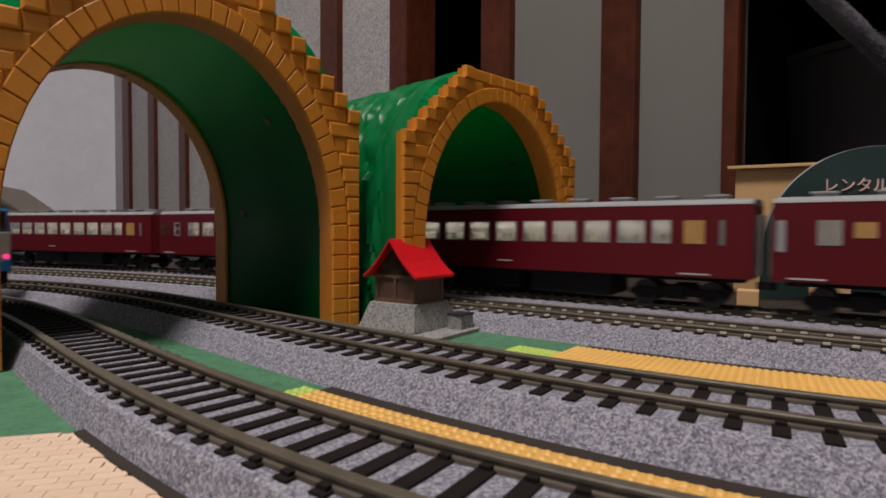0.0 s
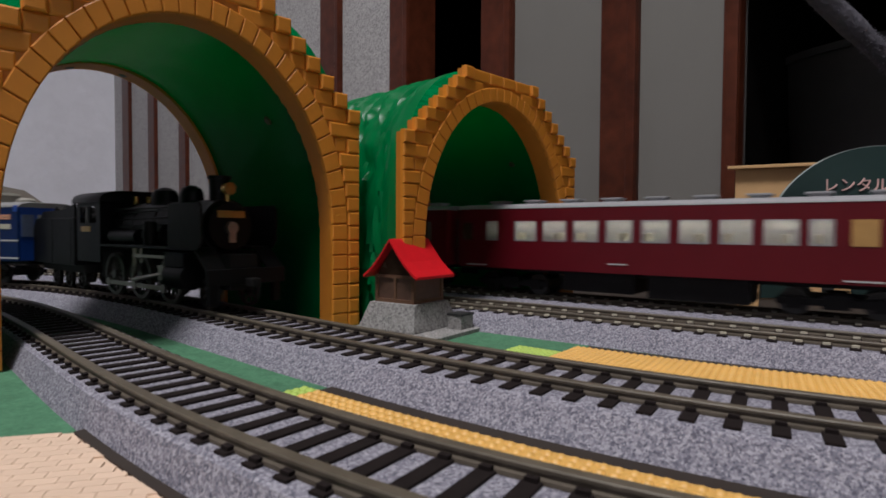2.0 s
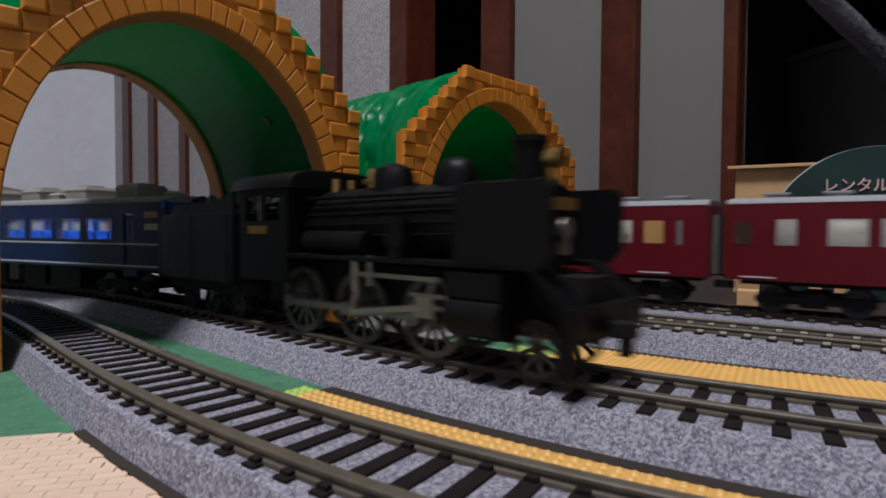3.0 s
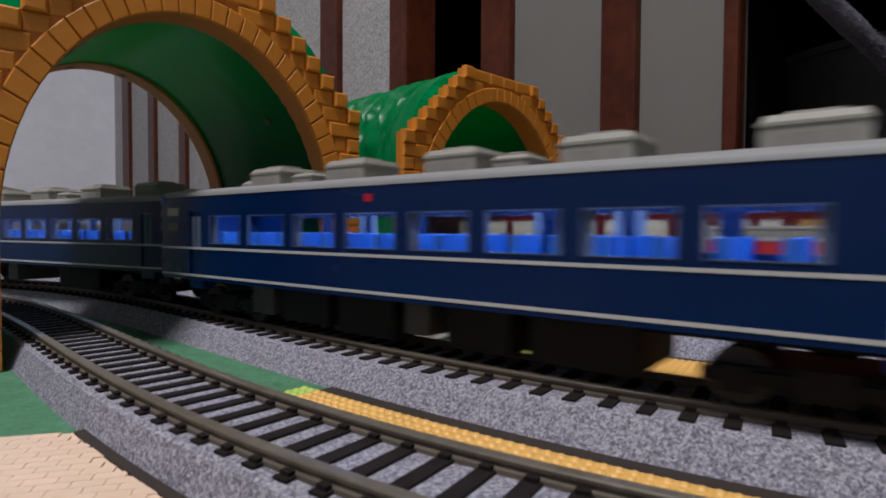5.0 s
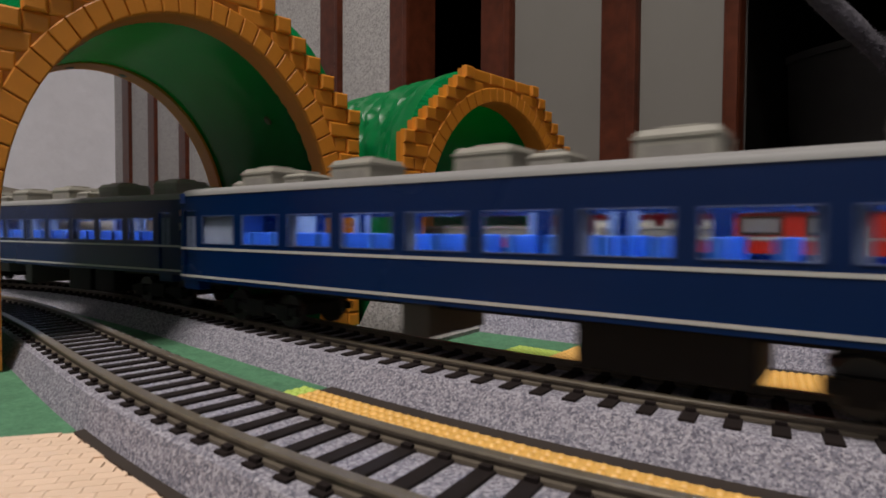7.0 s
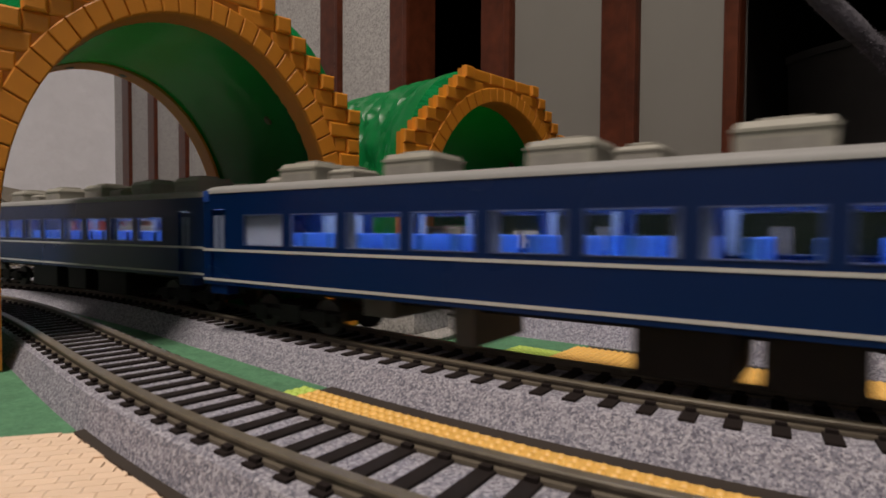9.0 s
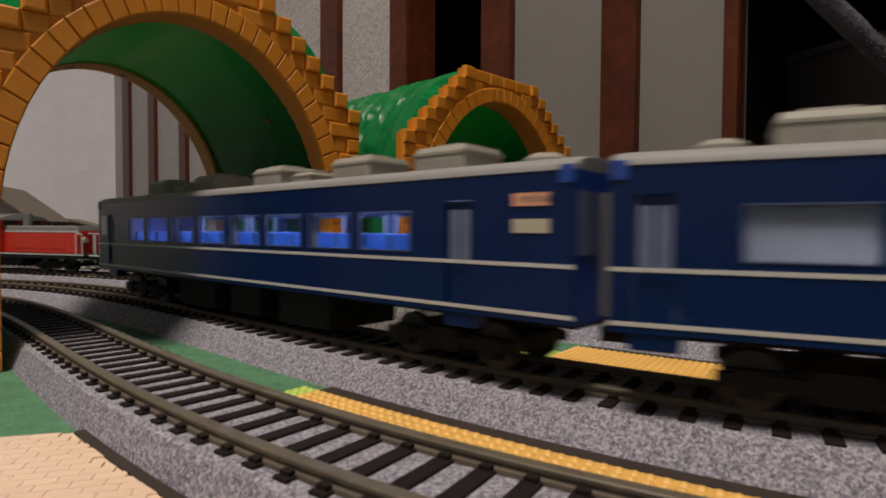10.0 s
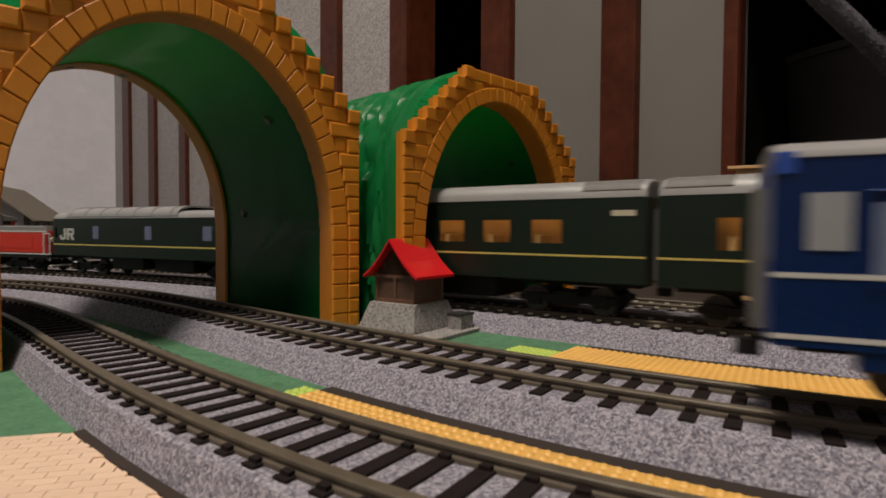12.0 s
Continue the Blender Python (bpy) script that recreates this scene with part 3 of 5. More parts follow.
# ---- station buildings beyond the tracks ----
def station(name, at, w, d, h, ridge, label, windows, ov):
    ob = thing(name, label, "model house", "model houses", at)
    bm = bmesh.new()
    loft(bm, [[(0, 0, 0), (0, d, 0), (0, d, h), (0, d / 2, ridge - 1.5), (0, 0, h)], [(w, 0, 0), (w, d, 0), (w, d, h), (w, d / 2, ridge - 1.5), (w, 0, h)]])
    part("wall", bm, M_HOUSEWALL, ob, "grey weatherboard walls")
    z = 3.0
    while z < h - 1:
        boxpart("weatherboard", (-0.7, w + 0.7, -0.7, 0.1, z, z + 2.6), M_HOUSEWALL, ob, bevel=0.2)
        z += 3.2
    k = (ridge - h) / (d / 2)
    for sy in (0, 1):
        pts = [(-ov, h - k * ov * 0.8), (d / 2, ridge)] if sy == 0 else [(d / 2, ridge), (d + ov, h - k * ov * 0.8)]
        (y0, z0), (y1, z1) = pts
        bm = bmesh.new()
        loft(bm, [[(-9, y0, z0), (-9, y1, z1), (-9, y1, z1 + 2), (-9, y0, z0 + 2)], [(w + 9, y0, z0), (w + 9, y1, z1), (w + 9, y1, z1 + 2), (w + 9, y0, z0 + 2)]])
        part("roof_slope", bm, M_HOUSEROOF, ob, "olive-grey roof slope")
    z = 3.0
    while z < h + 4:
        boxpart("weatherboard", (-0.7, 0.1, 0.2, d - 0.2, z, z + 2.6), M_HOUSEWALL, ob, bevel=0.2)
        z += 3.2
    for y in (14, 40):
        win = boxpart("window", (-1.6, -0.6, y, y + 16, h - 23, h - 5), M_HUTWALL, ob, "dark framed window")
        for a in (y + 1, y + 8.6):
            boxpart("pane", (-1.9, -1.5, a, a + 6.6, h - 22, h - 6), M_INWALL, win)
    for x0, x1, z0, z1 in windows:
        win = boxpart("window", (x0, x1, -1.6, -0.8, z0, z1), M_HUTWALL, ob, "dark framed window")
        nx = 2
        for i in range(nx):
            a = x0 + 0.9 + i * (x1 - x0 - 0.9) / nx
            for j in range(2):
                b = z0 + 0.9 + j * (z1 - z0 - 0.9) / 2
                boxpart("pane", (a, a + (x1 - x0 - 0.9) / nx - 0.9, -1.9, -1.6, b, b + (z1 - z0 - 0.9) / 2 - 0.9), M_INWALL, win)


station("station_house", mm(-417, 562, -0.4, 111), 123, 70, 55, 84, "grey weatherboard model station with an olive roof",
        [(10, 26, 34, 50), (42, 58, 34, 50), (80, 96, 34, 50)], 12)
station("station_annex", mm(-425, 735, -0.4, 111), 60, 110, 36, 52, "low dark-roofed model building behind the station", [(20, 36, 14, 28)], 6)
for x, y, w, h, m in ((-352, 520, 34, 9, M_PALEBLUE), (-312, 510, 26, 8, M_LOCOCREAM), (-280, 500, 22, 7, M_PALEBLUE)):
    ob = thing("low_carton", "low pale carton standing on the felt", "box", "low cartons", mm(x, y, -0.4, -26))
    boxpart("carton_body", (0, w, 0, 14, 0, h), m, ob, bevel=0.4)
    boxpart("carton_lid", (-0.5, w + 0.5, -0.5, 14.5, h, h + 1.5), M_WHITE, ob)


for x, y, w, h in ((216, 332, 20, 14), (168, 322, 11, 9)):
    ob = thing("small_carton", "small pale orange carton standing on the floor", "box", "small cartons", mm(x, y, -1.5, -30))
    boxpart("carton_body", (0, w, 0, 14, 0, h), M_CARD, ob, bevel=0.4)
    if w > 15:
        boxpart("carton_label", (w * 0.3, w * 0.6, -0.3, 0.1, h * 0.35, h * 0.8), M_DARKSTONE, ob, "dark printed panel")


# ---- things behind on the right: carton, sign, bin, tube ----
def letters(text, size, mat, parent, at, label):
    cu = bpy.data.curves.new("lettering", "FONT")
    cu.body, cu.size, cu.extrude = text, size * 0.001, 0.0004
    tmp = bpy.data.objects.new("lettering", cu)
    scene.collection.objects.link(tmp)
    bpy.context.view_layer.update()
    me = bpy.data.meshes.new_from_object(tmp.evaluated_get(bpy.context.evaluated_depsgraph_get()))
    bpy.data.objects.remove(tmp)
    me.materials.clear()
    me.materials.append(mat)
    ob = new("lettering", me)
    ob.parent, ob.matrix_local = parent, at
    ob["label"] = label
    return ob


def right_side():
    ob = thing("carton", "open brown cardboard carton behind the tracks", "box", at=mm(206, 400, -1.5, -28))
    for d in ((0, 2, 0, 45, 0, 88), (48, 50, 0, 45, 0, 88), (2, 48, 0, 2, 0, 88), (2, 48, 43, 45, 0, 88), (50.1, 68, 4, 6, 0, 87)):
        boxpart("side", d, M_CARD, ob, bevel=0.3)
    boxpart("flap", (-5, 50.5, -5, 0.5, 86.4, 88.6), M_CARD, ob, "folded cardboard flap", bevel=0.3)
    ob = thing("round_sign", "dark green round-topped sign board with pink lettering", "sign", at=mm(214, 352, -0.4, -8))
    bm = bmesh.new()
    pts = [(52 + 66 * math.cos(a), 28 + 66 * math.sin(a)) for a in np.linspace(0, math.pi, 40)]
    pts = [(118, 0)] + pts + [(-14, 0)]
    loft(bm, [[(x, 0, z) for x, z in pts], [(x, 3, z) for x, z in pts]])
    part("board", bm, M_SIGN, ob)
    bm = bmesh.new()
    a = np.linspace(0, math.pi, 40)
    rim = [(52 + r * math.cos(t), y, 28 + r * math.sin(t)) for t in a for r, y in ((66.0, 0), (66.25, 0), (66.25, 3), (66.0, 3))]
    loft(bm, [rim[i * 4:i * 4 + 4] for i in range(40)])
    part("rim", bm, M_SIGNEDGE, ob, "pale cut edge")
    letters("レンタル", 9.4, M_SIGNTEXT, ob, mm(19.5, -0.6, 67.0, 0, 90), "pink lettering")
    for z, x0, x1 in ((66.6, 61, 62.6), (57, 36, 60), (40, 10, 30)):
        boxpart("print_bar", (x0, x1, -0.7, -0.1, z, z + 2.4), M_SIGNTEXT, ob, "unreadable line of print")
    ob = thing("waste_bin", "dark grey plastic bin standing in shadow", "bin", at=mm(512, 655, -1.5, -46))
    bm = bmesh.new()
    rings = []
    for z, r in ((0, 70), (238, 92), (244, 95), (249, 95), (249, 90), (236, 88), (6, 66)):
        rings.append([(r * 1.25 * math.cos(t), r * math.sin(t), z) for t in np.arange(40) * 2 * math.pi / 40])
    loft(bm, rings)
    part("bucket", bm, M_BIN, ob, smooth=True)
    bm = bmesh.new()
    rim = [[(r * 1.25 * math.cos(t), r * math.sin(t), z) for r, z in ((95.2, 240), (98, 240), (98, 248), (95.2, 248))] for t in np.arange(41) * 2 * math.pi / 40]
    loft(bm, rim, caps=False)
    part("rim", bm, M_BIN, ob)
    ob = thing("plush_tube", "fuzzy grey plush-covered tube hanging at an angle", "tube")
    bm = bmesh.new()
    a, b = Vector((197, 300, 164)), Vector((235, 302, 132))
    rings = []
    for i in range(26):
        c = a.lerp(b, i / 25 * 6.4 - 2.6)
        r = 5.4 + random.uniform(-0.5, 0.5)
        q = (b - a).to_track_quat("Z", "Y")
        rings.append([tuple(c + q @ Vector((r * (1 + random.uniform(-.06, .06)) * math.cos(t), r * math.sin(t), 0))) for t in np.arange(20) * math.pi / 10])
    loft(bm, rings)
    part("cover", bm, M_PLUSH, ob, smooth=True)
    bm = bmesh.new()
    for i in range(2600):
        c = a.lerp(b, random.uniform(-1.2, 2.2))
        t = random.uniform(0, 2 * math.pi)
        d = q @ Vector((math.cos(t), math.sin(t), random.uniform(-0.5, 0.5)))
        o = q @ Vector((-math.sin(t), math.cos(t), random.uniform(-1, 1))) * 0.35
        root, tip = c + d * 4.9, c + d * random.uniform(6.0, 7.0)
        bm.faces.new([bm.verts.new(v) for v in (root - o, root + o, tip)])
    tagged(part("fuzz", bm, M_PLUSH, ob, "short grey plush fibre"), kind="stuff")


right_side()


# ---- rolling stock ----
def wall_with_holes(bm, x0, x1, y0, y1, z0, z1, holes):
    """One connected plate with rectangular openings."""
    xs = sorted({x0, x1, *[h[0] for h in holes], *[h[1] for h in holes]})
    zs = sorted({z0, z1, *[h[2] for h in holes], *[h[3] for h in holes]})
    made = {}

    def v(i, k, y):
        key = (i, k, y)
        if key not in made:
            made[key] = bm.verts.new((xs[i], y, zs[k]))
        return made[key]

    def full(i, k):
        if not (0 <= i < len(xs) - 1 and 0 <= k < len(zs) - 1):
            return False
        mx, mz = (xs[i] + xs[i + 1]) / 2, (zs[k] + zs[k + 1]) / 2
        return not any(h[0] < mx < h[1] and h[2] < mz < h[3] for h in holes)

    for i in range(len(xs) - 1):
        for k in range(len(zs) - 1):
            if not full(i, k):
                continue
            for y in (y0, y1):
                bm.faces.new((v(i, k, y), v(i + 1, k, y), v(i + 1, k + 1, y), v(i, k + 1, y)))
            for di, dk, a, b in ((-1, 0, (i, k), (i, k + 1)), (1, 0, (i + 1, k), (i + 1, k + 1)), (0, -1, (i, k), (i + 1, k)), (0, 1, (i, k + 1), (i + 1, k + 1))):
                if not full(i + di, k + dk):
                    bm.faces.new((v(*a, y0), v(*b, y0), v(*b, y1), v(*a, y1)))


def bogie(parent, x, wheel_r, base, mat=None):
    b = boxpart("bogie", (-base / 2 - 5, base / 2 + 5, -11, 11, wheel_r - 1.2, wheel_r + 2.2), mat or M_UNDER, parent, "black bogie", at=mm(x, 0, 0))
    for sy in (-1, 1):
        bm = bmesh.new()
        y0, y1 = (10.8, 12.6) if sy > 0 else (-12.6, -10.8)
        bx(bm, -base / 2 - 6, base / 2 + 6, y0, y1, wheel_r - 0.8, wheel_r + 1.6)
        for w in (-base / 2, base / 2):
            bx(bm, w - 2.6, w + 2.6, y0 - 0.5 * (sy < 0), y1 + 0.5 * (sy > 0), wheel_r - 2.4, wheel_r + 2.4)
        bx(bm, -4.5, 4.5, y0 - 0.4, y1 + 0.4, wheel_r - 2.2, wheel_r + 3.2)
        part("side_frame", bm, mat or M_UNDER, b)
    for w in (-base / 2, base / 2):
        bm = bmesh.new()
        for sy in (-1, 1):
            cyl(bm, (w, sy * 7.4, wheel_r), (w, sy * 9.6, wheel_r), wheel_r, wheel_r, 20)
        cyl(bm, (w, -8, wheel_r), (w, 8, wheel_r), 1.2, 1.2, 8)
        part("wheelset", bm, M_WHEEL, b)
    return b


def roof_mesh(length, half, z0, z1, inset=3.0):
    prof = []
    for i in range(17):
        a = math.pi * i / 16
        prof.append((-half * math.copysign(abs(math.cos(a)) ** 0.55, math.cos(a)), z0 + (z1 - z0) * math.sin(a) ** 0.75))
    bm = bmesh.new()
    xs = [(-length / 2, 0.90), (-length / 2 + inset * 0.4, 0.98), (-length / 2 + inset, 1), (length / 2 - inset, 1), (length / 2 - inset * 0.4, 0.98), (length / 2, 0.90)]
    loft(bm, [[(x, y * (0.5 + 0.5 * k) if k < 1 else y, z0 - 0.2 + (z - z0 + 0.2) * k) for y, z in prof] for x, k in xs])
    return bm


def cooler(parent, x, z, l, w, h, flat=True):
    bm = bmesh.new()
    loft(bm, [[(-l / 2, -w / 2, 0), (l / 2, -w / 2, 0), (l / 2, w / 2, 0), (-l / 2, w / 2, 0)],
              [(-l / 2, -w / 2, h * 0.78), (l / 2, -w / 2, h * 0.78), (l / 2, w / 2, h * 0.78), (-l / 2, w / 2, h * 0.78)],
              [(-l / 2 + 0.7, -w / 2 + 1.0, h), (l / 2 - 0.7, -w / 2 + 1.0, h), (l / 2 - 0.7, w / 2 - 1.0, h), (-l / 2 + 0.7, w / 2 - 1.0, h)]])
    c = part("roof_cooler", bm, M_COOLER, parent, "warm grey roof air conditioner", bevel=0.35, at=mm(x, 0, z))
    for sy in (-1, 1):
        boxpart("grille", (-l * 0.36, l * 0.36, sy * w / 2 - 0.2, sy * w / 2 + 0.2, h * 0.16, h * 0.5), M_COOLERSIDE, c)
    boxpart("fan_cover", (-l * 0.27, l * 0.27, -w * 0.26, w * 0.26, h - 0.1, h + 0.9), M_COOLER, c, bevel=0.25)
    boxpart("cooler_lip", (-l / 2 - 0.25, l / 2 + 0.25, -w / 2 - 0.25, w / 2 + 0.25, h * 0.70, h * 0.79), M_COOLER, c)
    return c


def coach(name, label, group, length, half, z_low, z_gut, z_top, holes, body_mat, roof_mat, end_mat, lines, seat_mat, led, doors=(), wheel_r=5.4,
          bogie_x=88.0, frame_mat=None, solid=(), inner=M_INWALL, seats=True, low_boxes=(), end_window=True, led_drop=1.2, partition=None, rounded=0.0, curtain=None):
    ob = thing(name, label, "railway coach", group)
    L = length / 2
    for sy in (-1, 1):
        bm = bmesh.new()
        y0, y1 = (half - 1.0, half) if sy > 0 else (-half, -half + 1.0)
        wall_with_holes(bm, -L, L, y0, y1, z_low, z_gut, [h for h in holes] + [d for d in doors])
        for h in holes if rounded else ():
            for cx, cz, ux, uz in ((h[0], h[2], 1, 1), (h[1], h[2], -1, 1), (h[0], h[3], 1, -1), (h[1], h[3], -1, -1)):
                arc = [(cx, cz)] + [(cx + ux * rounded * (1 - math.cos(a)), cz + uz * rounded * (1 - math.sin(a))) for a in np.linspace(0, math.pi / 2, 6)]
                loft(bm, [[(x, y0, z) for x, z in arc], [(x, y1, z) for x, z in arc]])
        part("side_wall", bm, body_mat, ob)
        yo = sy * half
        for i, h in enumerate(holes if curtain else ()):
            for a, b in ((h[0] - 0.6, h[0] + 1.9), (h[1] - 1.6, h[1] + 0.6))[i % 2:2 if i % 3 else 1]:
                bm = bmesh.new()
                for k in range(4):
                    bx(bm, a + (b - a) * k / 4, a + (b - a) * (k + 1) / 4, min(yo - sy * (1.4 + k % 2 * 0.3), yo - sy * 2.0), max(yo - sy * (1.4 + k % 2 * 0.3), yo - sy * 2.0), h[2] - 0.4, h[3] + 0.5)
                part("curtain", bm, curtain, ob, "pale drawn-back curtain")
        for h in holes:
            w = boxpart("window_pane", (h[0], h[1], min(yo - sy * 0.8, yo - sy * 0.4), max(yo - sy * 0.8, yo - sy * 0.4), h[2], h[3]), M_GLASS, ob)
            w.visible_shadow = False
            if frame_mat:
                bm = bmesh.new()
                e = 0.3 if rounded else 0.75
                ya, yb = min(yo - sy * 0.5, yo + sy * 0.18), max(yo - sy * 0.5, yo + sy * 0.18)
                bx(bm, h[0], h[0] + e, ya, yb, h[2], h[3])
                bx(bm, h[1] - e, h[1], ya, yb, h[2], h[3])
                bx(bm, h[0] + e, h[1] - e, ya, yb, h[2], h[2] + e)
                bx(bm, h[0] + e, h[1] - e, ya, yb, h[3] - e, h[3])
                if len(h) > 4:
                    mid = h[2] + (h[3] - h[2]) * 0.55
                    bx(bm, h[0] + e, h[1] - e, ya, yb, mid - 0.3, mid + 0.3)
                part("window_frame", bm, frame_mat, w)
        for d in doors:
            dr = boxpart("door", (d[0] + 0.2, d[1] - 0.2, min(yo - sy * 1.4, yo - sy * 0.7), max(yo - sy * 1.4, yo - sy * 0.7), d[2], d[3] - 0.2), body_mat, ob, "folding entrance door")
            m = (d[0] + d[1]) / 2
            for a, b in ((d[0] + 1.0, m - 0.35), (m + 0.35, d[1] - 1.0)):
                boxpart("door_glass", (a, b, min(yo - sy * 0.75, yo - sy * 0.5), max(yo - sy * 0.75, yo - sy * 0.5), d[2] + (d[3] - d[2]) * 0.42, d[3] - 2.0), M_CURTAIN, dr)
        for z, t, m in lines:
            boxpart("side_line", (-L, L, min(yo, yo + sy * 0.15), max(yo, yo + sy * 0.15), z - t / 2, z + t / 2), m, ob, "painted waist line")
        # signs and markings; amber and pale ones paint windows as flat colour
        for x0, x1, z0, z1, m in solid:
            boxpart("side_plate", (x0, x1, min(yo, yo + sy * 0.25), max(yo, yo + sy * 0.25), z0, z1), m, ob, "flat plate for a sign, marking or painted window")
    for sx in (-1, 1):
        e = boxpart("end_wall", (sx * L - (0.8 if sx > 0 else -0.0), sx * L + (0.8 if sx < 0 else 0.0), -half + 1.0, half - 1.0, z_low, z_gut), end_mat, ob, bevel=0)
        boxpart("gangway", (min(sx * L, sx * (L + 2.0)), max(sx * L, sx * (L + 2.0)), -6.5, 6.5, z_low + 1, z_gut - 4), M_GRILLE, e, "dark gangway bellows")
        if end_window:
            for y in (-12.4, 12.4):
                boxpart("end_window", (min(sx * L, sx * (L + 0.3)), max(sx * L, sx * (L + 0.3)), y - 3.6, y + 3.6, z_low + (z_gut - z_low) * .45, z_gut - 4), M_CURTAIN, e)
        boxpart("coupler", (min(sx * L, sx * (L + 4.5)), max(sx * L, sx * (L + 4.5)), -1.6, 1.6, z_low - 5.0, z_low - 2.0), M_UNDER, ob)
    r = part("roof", roof_mesh(length, half + 0.2, z_gut, z_top), roof_mat, ob, smooth=True)
    # inside
    boxpart("cabin_floor", (-L + 1, L - 1, -half + 1.1, half - 1.1, z_low, z_low + 1.2), inner, ob)
    for y in (-6, 6):
        boxpart("ceiling_light", (-L + 16, L - 16, y - 1.3, y + 1.3, z_gut - led_drop - 0.7, z_gut - led_drop), led, ob, "glowing light strip")
    boxpart("cabin_ceiling", (-L + 1, L - 1, -half + 1.1, half - 1.1, z_gut - 1.1, z_gut - 0.3), inner, ob)
    # board added along the aisle, fills the windows with a lit colour
    if partition:
        boxpart("partition", (-L + 3, L - 3, -0.6, 0.6, z_low + 1.2, z_gut - 1.1), partition, ob, "board added along the aisle to look lit behind the windows")
    if seats:
        zs = z_low + 1.2
        top = holes[0][2] + (holes[0][3] - holes[0][2]) * 0.42
        x = holes[0][0] + 3
        while x < holes[-1][1] - 2:
            for y0, y1 in ((-half + 2.2, -4.0), (4.0, half - 2.2)):
                bm = bmesh.new()
                bx(bm, x, x + 2.2, y0, y1, zs + 4, top)
                bx(bm, x - 4.2, x, y0, y1, zs, zs + 5.5)
                part("seat", bm, seat_mat, ob, bevel=0.3)
            x += 10.6
    for x0, x1, d, m in low_boxes:
        boxpart("underfloor_box", (x0, x1, -13.5, 13.5, z_low - d, z_low), m, ob, bevel=0.4)
    boxpart("underframe", (-L + 4, L - 4, -9, 9, z_low - 2.2, z_low - 0.1), M_UNDER, ob)
    for sx in (-1, 1):
        bogie(ob, sx * bogie_x, wheel_r, 27)
    return ob


def blue_coach(label, first, pitch, count, rear_door, front_door, rear_plates, coolers, low, last=False):
    """first, pitch, count: its windows; rear_plates: pairs of plates beside the rear door."""
    holes = [(first + pitch * i, first + pitch * i + 18.6, 26.7, 36.5) for i in range(count)]
    doors = [(d, d + 7.6, 14.8, 38.4) for d in (rear_door, front_door)]
    plates = [(111.2, 119.6, 36.8, 39.4, M_ORANGESIGN), (112.6, 119.6, 37.4, 38.8, M_CREAM), (111.2, 119.6, 31.4, 34.2, M_CREAM)]
    if rear_plates:
        plates += [(-119.8, -112.4, 36.8, 39.6, M_CREAM), (-119.8, -112.4, 31.2, 34.2, M_GRILLE), (-14.2, -11.8, 39.4, 41.4, M_REDROOF)]
    if last:
        plates += [(-120.2, -114.4, 29.0, 38.0, M_FRAME)]
    ob = coach("blue_coach", label, "blue train coaches", 250, 18, 13.6, 43.6, 46.9, holes,
               M_BLUE, M_ROOFGREY, M_BLUEEND, [(25.0, 0.8, M_WHITE), (15.2, 0.8, M_WHITE)], M_SEATBLUE, M_LEDCOLD, doors,
               frame_mat=M_WINEDGE, solid=plates, rounded=1.5, curtain=M_CURTAIN,
               low_boxes=[(x0, x1, d, M_UNDERGREY if x1 - x0 < 12 else M_UNDER) for x0, x1, d in low])
    if count == 9:
        for y in (-16.6, 16.6):
            boxpart("window_blind", (first - 0.4, first + 19.0, y - 0.25, y + 0.25, 26.2, 37.0), M_BLIND, ob, "pale frosted washroom window")
    for i, x in enumerate(coolers):
        cooler(ob, x, 45.8, 16.5, 16, 7.2)
        if i % 2 == 0 and i < 4:
            cooler(ob, x + 17.0, 46.0, 10, 12, 4.4)
    for x in (coolers[0] - 17, 108):
        bm = bmesh.new()
        cyl(bm, (x, 0, 46.0), (x, 0, 48.4), 5.0, 5.0, 18)
        cyl(bm, (x, 0, 48.4), (x, 0, 49.6), 5.0, 3.0, 18)
        part("roof_vent", bm, M_COOLER, ob, smooth=True)
    for sx, c in ((-1, rear_door + 3.8), (1, front_door + 3.8)):
        for sy in (-1, 1):
            y0, y1 = min(sy * 13, sy * 17.6), max(sy * 13, sy * 17.6)
            boxpart("step_box", (c - 4.5, c + 4.5, y0, y1, 10.4, 13.6), M_BLUE, ob, bevel=0.3)
            boxpart("roof_end_band", (sx * 124.9 - 3.0 * (sx > 0), sx * 124.9 + 3.0 * (sx < 0), min(sy * 17.6, sy * 18.3), max(sy * 17.6, sy * 18.3), 41.0, 44.6), M_BLUEEND, ob, "bright blue roof corner", bevel=0.2)
    return ob


